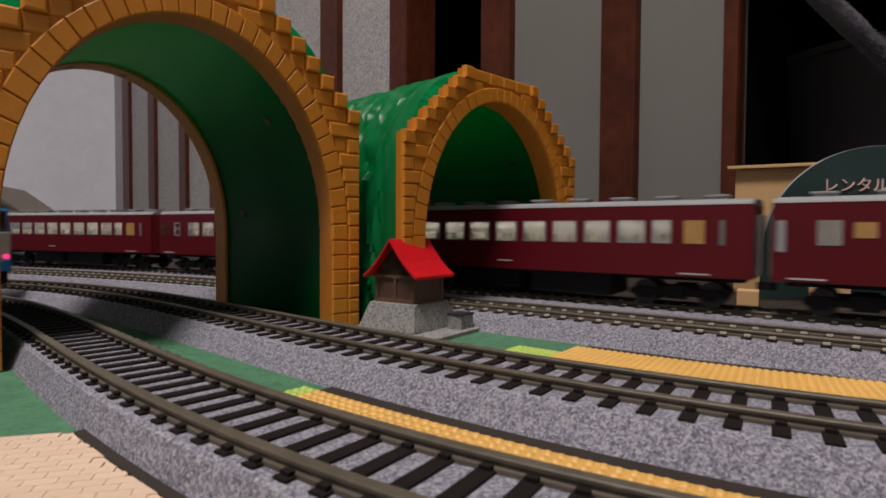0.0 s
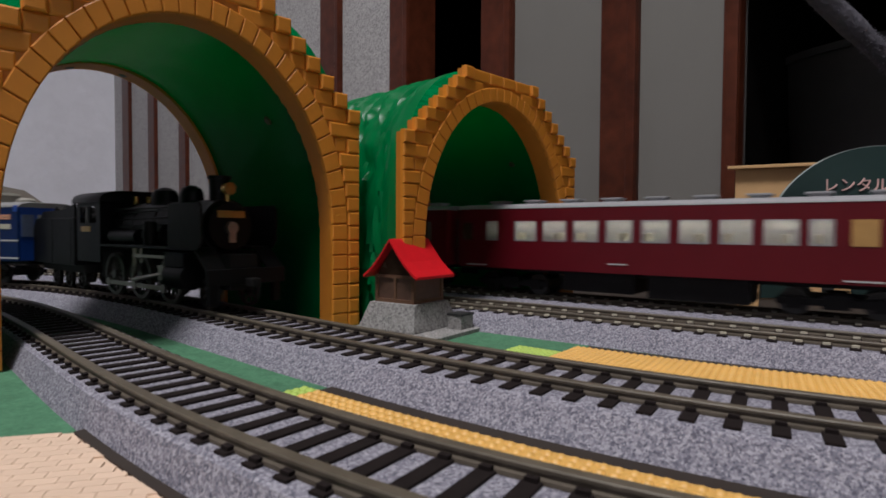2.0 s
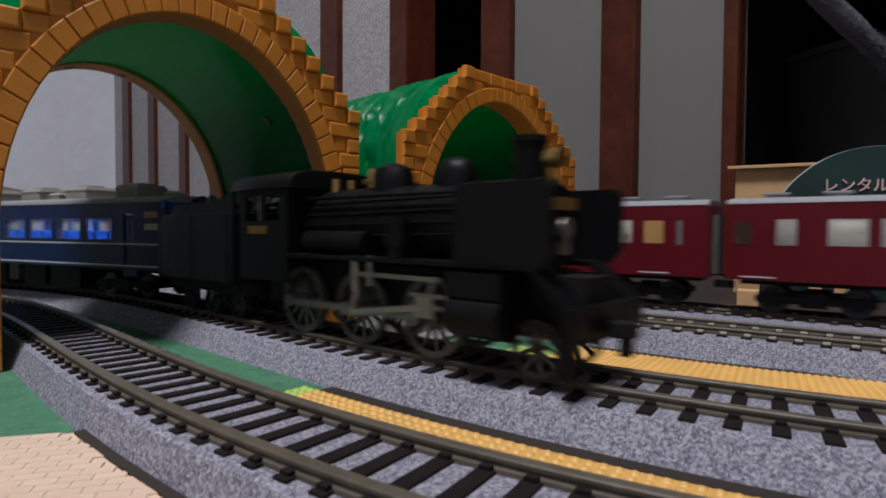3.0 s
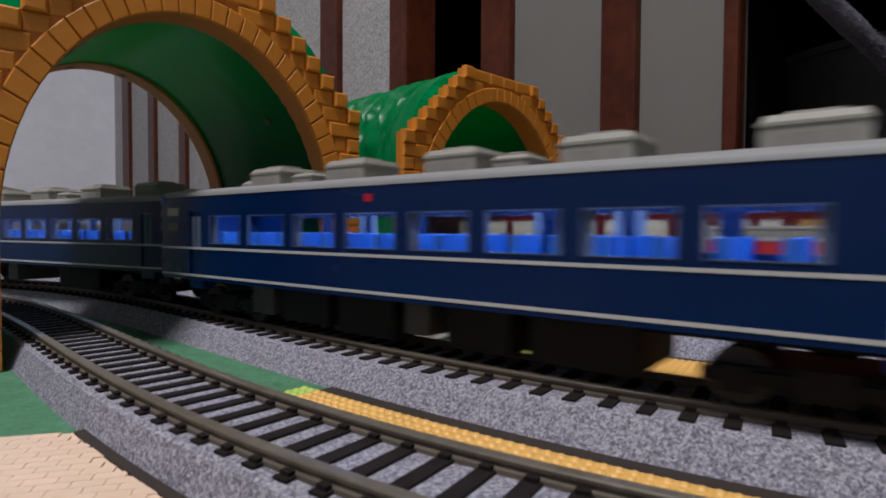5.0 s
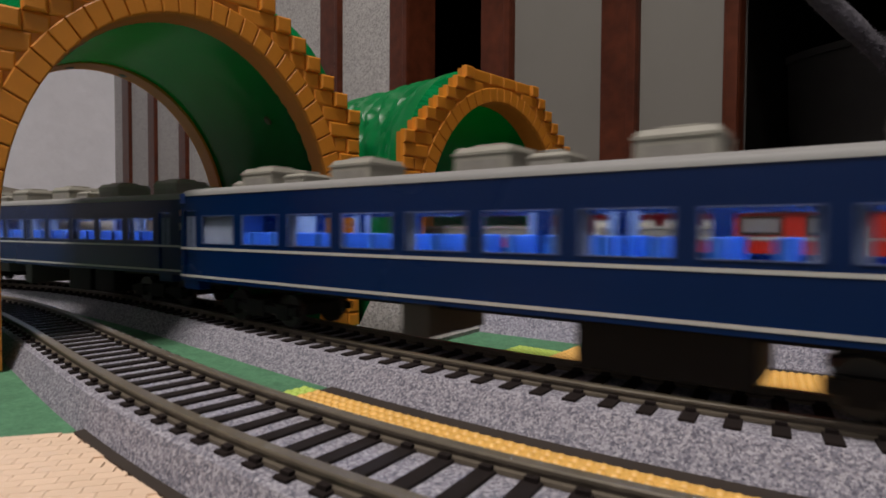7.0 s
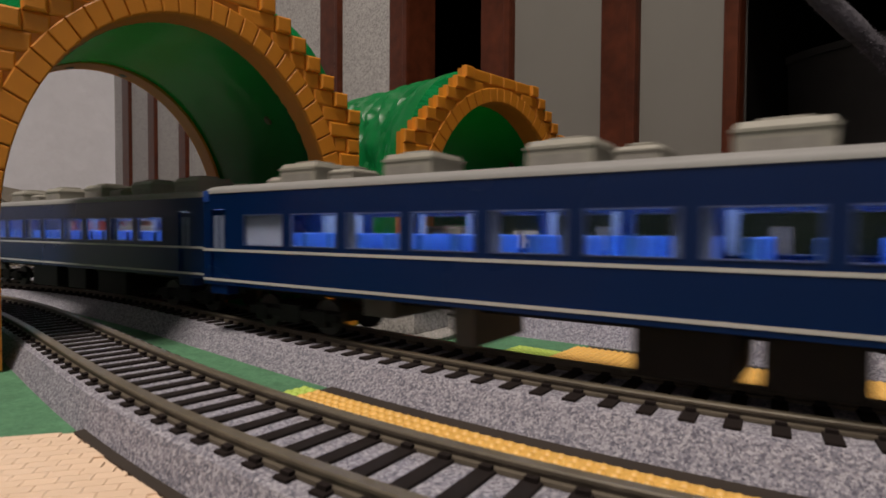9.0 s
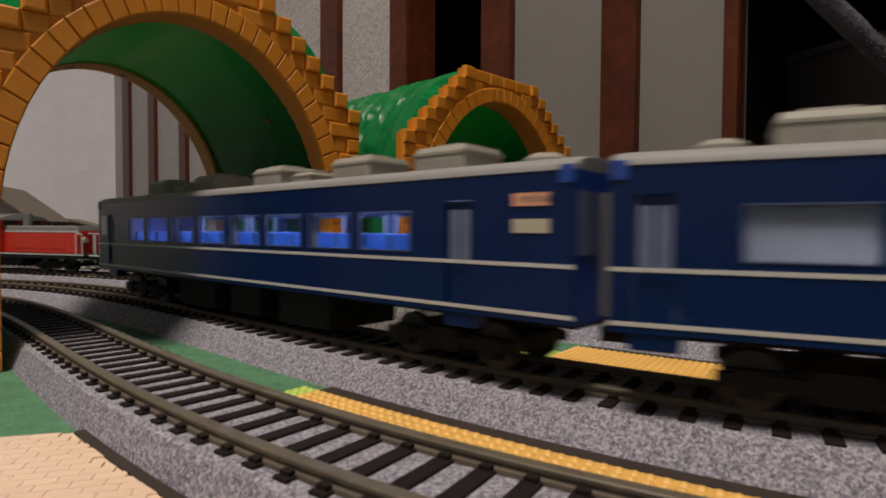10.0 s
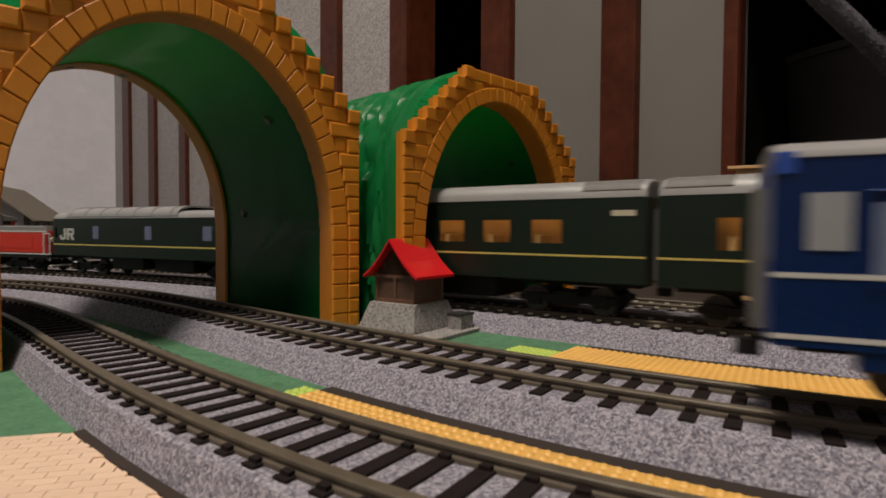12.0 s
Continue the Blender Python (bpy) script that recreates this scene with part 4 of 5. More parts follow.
def maroon_coach(first=False):
    holes = [] if first else [(-80, -73.4, 27.0, 36.8, 1)]
    holes += [(44.5 - 15.45 * i, 56.3 - 15.45 * i, 27.0, 36.8, 1) for i in range(6 if first else 8)][::-1]
    holes.append((59.2, 67.0, 27.0, 36.8, 1))
    rear = [(-96, -93, 24.5, 36.4, M_FRAME), (-83, -75.5, 27.2, 36.4, M_COOLERSIDE), (-72, -65.5, 30.0, 35.6, M_AMBERLIT)] if first else [(-94.5, -88.5, 27.2, 36, M_HUTWALL)]
    ob = coach("maroon_coach", "maroon coach with lit double-hung windows and grey roof", "maroon train coaches", 195, 18, 13.2, 43.0, 45.7, holes,
               M_MAROON, M_ROOFDARK, M_MAROONEND, [], M_CREAM, M_LEDWARM, (), frame_mat=M_FRAME,
               solid=rear + [(72, 80, 27, 36.6, M_AMBERLIT), (85.5, 87.5, 26.5, 36.6, M_GRILLE), (-16, -8, 17, 17.6, M_WHITE), (70, 82, 14.2, 14.8, M_WHITE), (-92, -80, 14.2, 14.8, M_WHITE)],
               bogie_x=68, low_boxes=[(-40, -6, 9.5, M_UNDER), (0, 40, 10.5, M_UNDER)], end_window=False, partition=M_INWARM)
    for x in np.linspace(-82, 82, 9):
        bm = bmesh.new()
        bx(bm, -3.6, 3.6, -3.6, 3.6, 0.6, 2.4)
        bx(bm, -4.6, 4.6, -4.4, 4.4, 2.2, 3.1)
        part("roof_ventilator", bm, M_ROOFDARK, ob, "grey box-shaped roof ventilator", bevel=0.2, at=mm(x, 0, 44.7))
    return ob


def green_coach(sleeping=True):
    if sleeping:
        holes = [(-82.5, -75.8, 26.0, 36.4)] + [(x, x + 12.6, 27.3, 36.2) for x in (-50.4, -28.8, -7.2, 14.4, 36.0, 57.6)]
        solid = [(89, 97.4, 37.4, 39.4, M_CREAM)]
    else:
        holes = [(-98.5, -96, 25, 33)]
        solid = [(x, x + w, 25, 33.5, M_CURTAIN) for x, w in ((-53.5, 6), (1, 6), (54, 7.5))]
    ob = coach("green_coach", "dark green sleeping coach with yellow line and silver roof" if sleeping else "dark green luggage coach with white emblem and ribbed roof",
               "green train coaches", 202, 18, 13.2, 44.0 if sleeping else 38.8, 51.0 if sleeping else 43.6, holes, M_DGREEN, M_SILVERROOF, M_DGREEN, [(22.8, 0.7, M_GOLD)] if sleeping else [(20.8, 0.8, M_GOLD)],
               M_AMBERLIT, M_LEDAMBER if sleeping else M_INWALL, [] if sleeping else [(66, 74, 14, 37)], solid=solid, partition=M_AMBERLIT if sleeping else None, bogie_x=70,
               seats=sleeping, inner=M_AMBERLIT if sleeping else M_DGREY, low_boxes=[(-40, -8, 8, M_UNDER), (4, 40, 8.5, M_UNDER)], end_window=False, led_drop=5.6)
    def roof_band(name, x0, x1, half, z0, z1, lo, hi, thick, mat, label):
        bm = bmesh.new()
        arc = [(half * math.copysign(abs(math.cos(t)) ** 0.55, math.cos(t)), z0 + (z1 - z0) * math.sin(t) ** 0.75) for t in np.linspace(lo, hi, 15)]
        ring = [(y * 1.012, z + thick) for y, z in arc] + [(y * 0.97, z - 0.6) for y, z in arc[::-1]]
        loft(bm, [[(x0, y, z) for y, z in ring], [(x1, y, z) for y, z in ring]])
        return part(name, bm, mat, ob, label)

    if sleeping:
        for x0, x1 in ((-99, -78), (78, 99)):
            for lo, hi in ((0.25, 0.95), (math.pi - 0.95, math.pi - 0.25)):
                roof_band("roof_panel", x0, x1, 18.2, 44.0, 51.0, lo, hi, 0.25, M_GRILLE, "grey roof panel")
    else:
        roof_band("roof_casing", -84, 32, 18.2, 38.9, 46.2, 0.06, math.pi - 0.06, 0.3, M_SILVERROOF, "raised silver roof casing")
        for i in range(7):
            roof_band("roof_rib", -80 + i * 17.5, -78.6 + i * 17.5, 18.2, 38.9, 46.2, 0.06, math.pi - 0.06, 0.75, M_ROOFGREY, "")
        for sy in (-1, 1):
            y0, y1 = min(sy * 18, sy * 18.25), max(sy * 18, sy * 18.25)
            bm = bmesh.new()
            for d in ((-92.6, -90.6, 25.4, 27.2), (-91.8, -87.2, 24.0, 25.8), (-87.6, -85.4, 24.8, 32.0)):
                bx(bm, d[0], d[1], y0, y1, d[2], d[3])
            part("emblem", bm, M_WHITE, ob, "white hook-shaped emblem")
            bm = bmesh.new()
            for d in ((-84.0, -81.8, 24, 32), (-81.8, -76.4, 30.4, 32), (-77.6, -75.6, 28.6, 31.2), (-81.8, -76.4, 27.2, 28.8)):
                bx(bm, d[0], d[1], y0, y1, d[2], d[3])
            loft(bm, [[(-80.6, y, 27.4), (-78.2, y, 27.4), (-75.4, y, 24.0), (-77.8, y, 24.0)] for y in (y0, y1)])
            part("emblem", bm, M_WHITE, ob, "white block emblem")
    return ob


def diesel():
    ob = thing("diesel_locomotive", "red centre-cab diesel locomotive with grey hood tops", "locomotive", "red diesel locomotives")
    L = 186 / 2
    boxpart("frame", (-L, L, -17, 17, 11.5, 15.0), M_UNDER, ob, "black frame")
    for sy in (-1, 1):
        boxpart("frame_line", (-L, L, min(sy * 17, sy * 17.3), max(sy * 17, sy * 17.3), 14.2, 15.2), M_WHITE, ob, "white frame line")
    for sx in (-1, 1):
        x0, x1 = (6, L - 9) if sx > 0 else (-L + 9, -40)
        bm = bmesh.new()
        bx(bm, x0, x1, -13.5, 13.5, 15, 33)
        h = part("hood", bm, M_DRED, ob, "red engine hood", bevel=0.8)
        bm = bmesh.new()
        loft(bm, [[(x0 + .5, -13.8, 33), (x1 - .3, -13.8, 33), (x1 - .3, 13.8, 33), (x0 + .5, 13.8, 33)], [(x0 + .5, -12.5, 37.2), (x1 - 1.5, -12.5, 37.2), (x1 - 1.5, 12.5, 37.2), (x0 + .5, 12.5, 37.2)]])
        part("hood_top", bm, M_DGREY, h, "grey hood top", bevel=0.5)
        for sy in (-1, 1):
            boxpart("hood_line", (x0, x1, min(sy * 13.5, sy * 13.75), max(sy * 13.5, sy * 13.75), 32.0, 33.2), M_WHITE, h)
            boxpart("grille", (x0 + 8, x1 - 14, min(sy * 13.5, sy * 13.7), max(sy * 13.5, sy * 13.7), 19, 29), M_DRED, h)
            boxpart("top_rail", (x0 + 2, x1 - 4, sy * 12.9 - 0.3, sy * 12.9 + 0.3, 36.2, 36.8), M_WHITE, h)
        xe = sx * (L - 4)
        for y in (-15, -6, 6, 15):
            bm = bmesh.new()
            cyl(bm, (xe, y, 9), (xe, y, 31), 0.5, 0.5, 8)
            cyl(bm, (xe, y, 31), (xe - sx * 6, y, 31), 0.5, 0.5, 8)
            cyl(bm, (xe - sx * 6, y, 31), (xe - sx * 6, y, 15), 0.5, 0.5, 8)
            part("handrail", bm, M_WHITE, ob, "white handrail")
        boxpart("step", (min(xe, xe + sx * 4), max(xe, xe + sx * 4), -16, 16, 5, 6), M_WHITE, ob, "white step board")
        boxpart("coupler", (min(sx * L, sx * (L + 4)), max(sx * L, sx * (L + 4)), -1.6, 1.6, 8.5, 11.5), M_UNDER, ob)
        for y in (-9, 9):
            bm = bmesh.new()
            xf = sx * (L - 9)
            cyl(bm, (xf, y, 26), (xf + sx * 1.2, y, 26), 2.2, 2.0, 14)
            part("headlight", bm, M_CREAM, ob)
    cab = boxpart("cab", (-40, 6, -17, 17, 15, 42), M_DRED, ob, "red driver's cab")
    for sy in (-1, 1):
        for a, b in ((-37, -25), (-19, -10)):
            boxpart("cab_window", (a, b, min(sy * 17, sy * 17.25), max(sy * 17, sy * 17.25), 34, 40.5), M_HUTWALL, cab, "dark cab window with frame")
            boxpart("window_glint", (a + 1, b - 1, min(sy * 17.2, sy * 17.35), max(sy * 17.2, sy * 17.35), 35, 39.5), M_FRAME, cab)
        boxpart("cab_door", (-4, 2, min(sy * 17, sy * 17.2), max(sy * 17, sy * 17.2), 15.5, 40.5), M_DRED, cab)
        for x in (-5.5, 3.5):
            boxpart("grab_rail", (x - .5, x + .5, min(sy * 17.2, sy * 17.9), max(sy * 17.2, sy * 17.9), 17, 37), M_WHITE, cab)
        boxpart("cab_line", (-40, 6, min(sy * 17, sy * 17.2), max(sy * 17, sy * 17.2), 32.4, 33.4), M_WHITE, cab)
    for sx, x in ((-1, -40), (1, 6)):
        for y in (-9, 9):
            boxpart("front_window", (min(x, x + sx * .3), max(x, x + sx * .3), y - 5, y + 5, 38.0, 41.4), M_HUTWALL, cab)
    roof = roof_mesh(52, 17.6, 41.6, 46.6, 1.0)
    bmesh.ops.translate(roof, vec=(-17, 0, 0), verts=roof.verts[:])
    part("cab_roof", roof, M_DGREY, ob, "grey curved cab roof", smooth=True)
    bm = bmesh.new()
    cyl(bm, (12, 0, 37), (12, 0, 47.5), 3.2, 3.2, 16)
    part("exhaust", bm, M_DGREY, ob, "grey exhaust stack", smooth=True)
    for x in (-30, 0):
        boxpart("roof_hatch", (x - 3.5, x + 3.5, -4, 4, 46, 47.6), M_DGREY, ob, bevel=0.3)
    boxpart("fuel_tank", (-26, 26, -14, 14, 4.5, 11.5), M_UNDER, ob, bevel=0.8)
    for x in (-58, 58):
        bogie(ob, x, 5.4, 27)
    return ob


def electric():
    ob = thing("electric_locomotive", "sky blue and cream electric locomotive leaving the view", "locomotive")
    L = 205 / 2
    boxpart("lower_body", (-L, L, -17.5, 17.5, 9.5, 15), M_LOCOBLUE, ob, "blue lower body", bevel=0.8)
    boxpart("middle_body", (-L + .4, L - .4, -17.4, 17.4, 15, 30), M_LOCOCREAM, ob, "cream middle band", bevel=0.6)
    boxpart("upper_body", (-L + 1.4, L - 1.4, -17.4, 17.4, 30, 42), M_LOCOBLUE, ob, "blue upper body", bevel=1.2)
    part("roof", roof_mesh(200, 17, 41.6, 46), M_DGREY, ob, smooth=True)
    for sx in (-1, 1):
        for y in (-8.2, 8.2):
            boxpart("windscreen", (min(sx * (L - 1.4), sx * (L - .8)), max(sx * (L - 1.4), sx * (L - .8)), y - 7, y + 7, 31.5, 40.5), M_HUTWALL, ob)
            bm = bmesh.new()
            cyl(bm, (sx * (L - .6), y * 1.75, 17), (sx * (L + 0.8), y * 1.75, 17), 1.3, 1.1, 14)
            part("tail_lamp", bm, M_TAIL, ob, "glowing pink-red tail lamp")
        for y in (-14, 14):
            boxpart("side_step", (min(sx * (L - 6), sx * (L - 1)), max(sx * (L - 6), sx * (L - 1)), y - 2, y + 2, 3, 9.5), M_UNDER, ob)
        boxpart("coupler", (min(sx * L, sx * (L + 4)), max(sx * L, sx * (L + 4)), -1.6, 1.6, 8.5, 11.5), M_UNDER, ob)
    for x in (-64, 0, 64):
        bogie(ob, x, 6, 30)
    return ob


def spoked(bm, r, n, w):
    """A spoked wheel round the y axis."""
    ro, ri = r, r * 0.84
    k = 28
    rings = []
    for rr, y in ((ri, -w / 2), (ro, -w / 2), (ro, w / 2), (ri, w / 2)):
        rings.append([(rr * math.cos(2 * math.pi * i / k), y, rr * math.sin(2 * math.pi * i / k)) for i in range(k)])
    loft(bm, rings + [rings[0]], caps=False)
    cyl(bm, (0, -w / 2 - .3, 0), (0, w / 2 + .3, 0), r * 0.22, r * 0.22, 14)


def spokes(wheel, r, n, mat):
    bm = bmesh.new()
    cyl(bm, (r * 0.18, 0, 0), (r * 0.88, 0, 0), 0.6, 0.5, 6)
    me = finish(bm, mat)
    for i in range(n):
        part("spoke", me, None, wheel, at=pose(0, 0, 0, 0, 360 * i / n, 0))


DRIVERS = (-13.7, 13.2, 40.1)
WHEEL_R = 10.2
moving_wheels, moving_rods = [], []


def steam():
    """Front towards +x; the origin lies under the middle of engine and tender."""
    ob = thing("steam_locomotive", "black steam locomotive with smoke deflectors and brass fittings", "locomotive")
    cz = 33.0
    bm = bmesh.new()
    cyl(bm, (-14, 0, cz), (68, 0, cz), 11.2, 11.2, 30)
    boiler = part("boiler", bm, M_STEAM, ob, "black boiler", smooth=True)
    for x in (-4, 8, 27, 48):
        bm = bmesh.new()
        cyl(bm, (x, 0, cz), (x + 1.4, 0, cz), 11.5, 11.5, 30)
        part("boiler_band", bm, M_STEAM, boiler, smooth=True)
    bm = bmesh.new()
    cyl(bm, (68, 0, cz), (70.5, 0, cz), 10.6, 9.4, 30)
    door = part("smokebox_door", bm, M_STEAM, boiler, smooth=True)
    bm = bmesh.new()
    bx(bm, 70.5, 71.4, -6.0, 6.0, 36.6, 39.4)
    part("number_plate", bm, M_BRASS, door, "brass number plate", bevel=0.2)
    bm = bmesh.new()
    cyl(bm, (70.5, 0, 32.5), (72.2, 0, 32.5), 2.6, 2.4, 16)
    bx(bm, 71, 71.9, -1.5, 1.5, 26.5, 31)
    part("front_emblem", bm, M_ROD, door, "pale metal emblem")
    bm = bmesh.new()
    cyl(bm, (62, 0, cz + 8), (62, 0, 53.0), 3.7, 4.0, 20)
    cyl(bm, (62, 0, 52.4), (62, 0, 53.8), 4.6, 4.6, 20)
    part("chimney", bm, M_STEAM, boiler, smooth=True)
    for x, r, h in ((16.5, 6.6, 51.0), (40, 5.8, 51.0)):
        bm = bmesh.new()
        rings = []
        for z, k in ((cz + 6, 1.06), (cz + 12, 1.0), (h - 4, 0.98), (h - 1.6, 0.82), (h - .5, 0.5), (h, 0.15)):
            rings.append([(x + r * k * math.cos(t), r * 0.86 * k * math.sin(t), z) for t in np.arange(20) * math.pi / 10])
        loft(bm, rings)
        part("dome", bm, M_STEAM, boiler, "rounded black dome", smooth=True)
    bm = bmesh.new()
    cyl(bm, (7.4, 0, cz + 9), (7.4, 0, 50), 1.5, 1.3, 12)
    cyl(bm, (7.4, -3, 46), (7.4, 3, 46), 0.8, 0.8, 8)
    part("safety_valve", bm, M_BRASS, boiler, "brass safety valve", smooth=True)
    bm = bmesh.new()
    cyl(bm, (-6, -3, cz + 10), (-6, -3, 47.5), 1.3, 1.2, 10)
    cyl(bm, (-6, 3, cz + 10), (-6, 3, 47.5), 1.3, 1.2, 10)
    part("whistle", bm, M_BRASS, boiler, "brass whistles", smooth=True)
    bm = bmesh.new()
    cyl(bm, (67.0, 0, 48.4), (70.5, 0, 48.4), 2.2, 2.5, 18)
    cyl(bm, (68, 0, 43), (68, 0, 46.6), 0.9, 0.9, 8)
    part("headlamp", bm, M_BRASS, boiler, "brass-rimmed headlamp", smooth=True)
    for sy in (-1, 1):
        bm = bmesh.new()
        y = sy * 16.6
        pts = [(52.6, 24), (53.4, 42), (76, 42), (77.8, 40.2), (77.8, 27), (75, 24)]
        loft(bm, [[(x, y - .4, z) for x, z in pts], [(x, y + .4, z) for x, z in pts]])
        part("smoke_deflector", bm, M_STEAM, ob, "black smoke deflector plate")
        boxpart("running_board", (-12, 73, min(sy * 8, sy * 17), max(sy * 8, sy * 17), 23.6, 24.8), M_STEAM, ob, bevel=0.2)
        bm = bmesh.new()
        loft(bm, [[(73, sy * 9, 24.6), (73, sy * 17, 24.6), (73, sy * 17, 23.2), (73, sy * 9, 23.2)], [(82, sy * 9, 16.5), (82, sy * 17, 16.5), (82, sy * 17, 15.2), (82, sy * 9, 15.2)]])
        part("front_slope", bm, M_STEAM, ob)
        bm = bmesh.new()
        cyl(bm, (51, sy * 13.6, 13.0), (66, sy * 13.6, 13.0), 5.2, 5.2, 20)
        bx(bm, 51, 66, min(sy * 9, sy * 17.6), max(sy * 9, sy * 17.6), 17, 22.6)
        part("cylinder_block", bm, M_STEAM, ob, smooth=True)
        bm = bmesh.new()
        cyl(bm, (-12, sy * 11.4, 41), (62, sy * 11.4, 41), 0.5, 0.5, 8)
        part("handrail", bm, M_STEAM, ob)
        bm = bmesh.new()
        cyl(bm, (-6, sy * 12.8, 28.4), (20, sy * 12.8, 28.4), 3.2, 3.2, 18)
        part("air_reservoir", bm, M_STEAM, ob, smooth=True)
        for z in (30, 33, 36, 39):
            bm = bmesh.new()
            cyl(bm, (-12, sy * (11.6 - (z - 30) * .1), z), (50, sy * (11.6 - (z - 30) * .1), z + 1), 0.35, 0.35, 6)
            part("pipe", bm, M_STEAM, boiler)
    bm = bmesh.new()
    cyl(bm, (33, -14.6, 25), (33, -14.6, 35), 2.6, 2.6, 16)
    cyl(bm, (33, -14.6, 28), (33, -14.6, 31), 3.1, 3.1, 16)
    part("feed_pump", bm, M_STEAM, ob, smooth=True)
    boxpart("buffer_beam", (80.5, 83, -17, 17, 10.5, 16.6), M_STEAM, ob, bevel=0.3)
    boxpart("front_coupler", (83, 88.5, -2, 2, 9.5, 13), M_UNDER, ob, bevel=0.5)
    for y in (-14, 14):
        bm = bmesh.new()
        bx(bm, 79, 81.6, y - 1.6, y + 1.6, 2.6, 10.5)
        part("rail_guard", bm, M_STEAM, ob)
    boxpart("main_frame", (-38, 80, -6, 6, 8, 22), M_UNDER, ob)
    # cab
    cab = boxpart("cab", (-12, -11, -16.2, 16.2, 24, 45), M_STEAM, ob, "black cab")
    for sy in (-1, 1):
        bm = bmesh.new()
        y0, y1 = min(sy * 16.2, sy * 17.2), max(sy * 16.2, sy * 17.2)
        wall_with_holes(bm, -38, -11, y0, y1, 16, 45, [(-34.5, -26.5, 34.6, 42.4), (-23.5, -15.5, 34.6, 42.4)])
        part("cab_side", bm, M_STEAM, cab)
    for sy in (-1, 1):
        boxpart("cab_plate", (-32.5, -22, min(sy * 17.2, sy * 17.5), max(sy * 17.2, sy * 17.5), 30.4, 33.0), M_BRASS, cab, "brass cab plate")
        boxpart("window_frame", (-26.5, -25.9, min(sy * 17.2, sy * 17.4), max(sy * 17.2, sy * 17.4), 34.6, 42.4), M_ROD, cab)
    r = roof_mesh(34, 18.2, 44.4, 50.2, 0.6)
    bmesh.ops.translate(r, vec=(-25.5, 0, 0), verts=r.verts[:])
    part("cab_roof", r, M_STEAM, cab, smooth=True)
    # tender
    bm = bmesh.new()
    pts = [(-103, 13), (-103, 31), (-98, 37.5), (-44, 37.5), (-44, 13)]
    loft(bm, [[(x, y, z) for x, z in pts] for y in (-16.6, 16.6)])
    t = part("tender_tank", bm, M_STEAM, ob, "black tender tank", bevel=0.5)
    bm = bmesh.new()
    pts = [(-92, 37.5), (-44, 37.5), (-44, 44.5), (-58, 41.5), (-88, 41.0)]
    for sy in (-1, 1):
        loft(bm, [[(x, sy * 15.8 - .5, z) for x, z in pts], [(x, sy * 15.8 + .5, z) for x, z in pts]])
    part("coal_board", bm, M_STEAM, t)
    for x in (-100, -74, -48):
        for sy in (-1, 1):
            boxpart("tank_strap", (x - .3, x + .3, min(sy * 16.6, sy * 16.8), max(sy * 16.6, sy * 16.8), 13.5, 30.5 if x < -90 else 37), M_STEAM, t)
    bm = bmesh.new()
    for i in range(150):
        c = Vector((random.uniform(-86, -46), random.uniform(-13, 13), 37.5 + random.uniform(0, 5)))
        q = Euler((random.random() * 6, random.random() * 6, random.random() * 6)).to_matrix()
        s = random.uniform(0.9, 1.8)
        vs = bx(bm, -s, s, -s, s, -s * .7, s * .7)
        for v in vs:
            v.co = c + q @ v.co
    tagged(part("coal", bm, M_UNDER, t, "heap of black coal lumps"), kind="stuff")
    boxpart("tender_frame", (-102, -44, -12, 12, 9, 13), M_UNDER, ob)
    boxpart("rear_coupler", (-116, -102, -2, 2, 8, 11), M_UNDER, ob)
    # wheels
    for x in (-90, -72, -54):
        for sy in (-1, 1):
            bm = bmesh.new()
            spoked(bm, 5.4, 8, 2.0)
            w = part("tender_wheel", bm, M_WHEEL, ob, at=mm(x, sy * 8.6, 5.4))
            spokes(w, 5.4, 8, M_WHEEL)
            moving_wheels.append((w, x, sy * 8.6, 5.4))
    for x in DRIVERS:
        for sy in (-1, 1):
            bm = bmesh.new()
            spoked(bm, WHEEL_R, 12, 2.2)
            cyl(bm, (4.2, sy * 1.0, 0), (4.2, sy * 2.6, 0), 1.1, 1.1, 10)
            w = part("driving_wheel", bm, M_DRIVER, ob, "spoked driving wheel", at=mm(x, sy * 8.8, WHEEL_R))
            spokes(w, WHEEL_R, 12, M_DRIVER)
            moving_wheels.append((w, x, sy * 8.8, WHEEL_R))
    for sy in (-1, 1):
        bm = bmesh.new()
        spoked(bm, 6.4, 9, 2.0)
        w = part("leading_wheel", bm, M_WHEEL, ob, at=mm(70, sy * 8.8, 6.4))
        spokes(w, 6.4, 9, M_DRIVER)
        moving_wheels.append((w, 70, sy * 8.8, 6.4))
        bm = bmesh.new()
        y0, y1 = min(sy * 11.0, sy * 11.9), max(sy * 11.0, sy * 11.9)
        bx(bm, DRIVERS[0] - 1.5, DRIVERS[2] + 1.5, y0, y1, -0.9, 0.9)
        for x in DRIVERS:
            cyl(bm, (x, sy * 10.9, 0), (x, sy * 12.2, 0), 1.9, 1.9, 14)
        rod = part("coupling_rod", bm, M_ROD, ob, "bright steel coupling rod", at=mm(0, 0, WHEEL_R))
        moving_rods.append(rod)
        bm = bmesh.new()
        bx(bm, 36, 52, sy * 12.8 - .5, sy * 12.8 + .5, 12.6, 13.6)
        bx(bm, 36, 52, sy * 12.8 - .5, sy * 12.8 + .5, 15.4, 16.4)
        bx(bm, 38, 44, sy * 13.0 - .9, sy * 13.0 + .9, 10.5, 15.8)
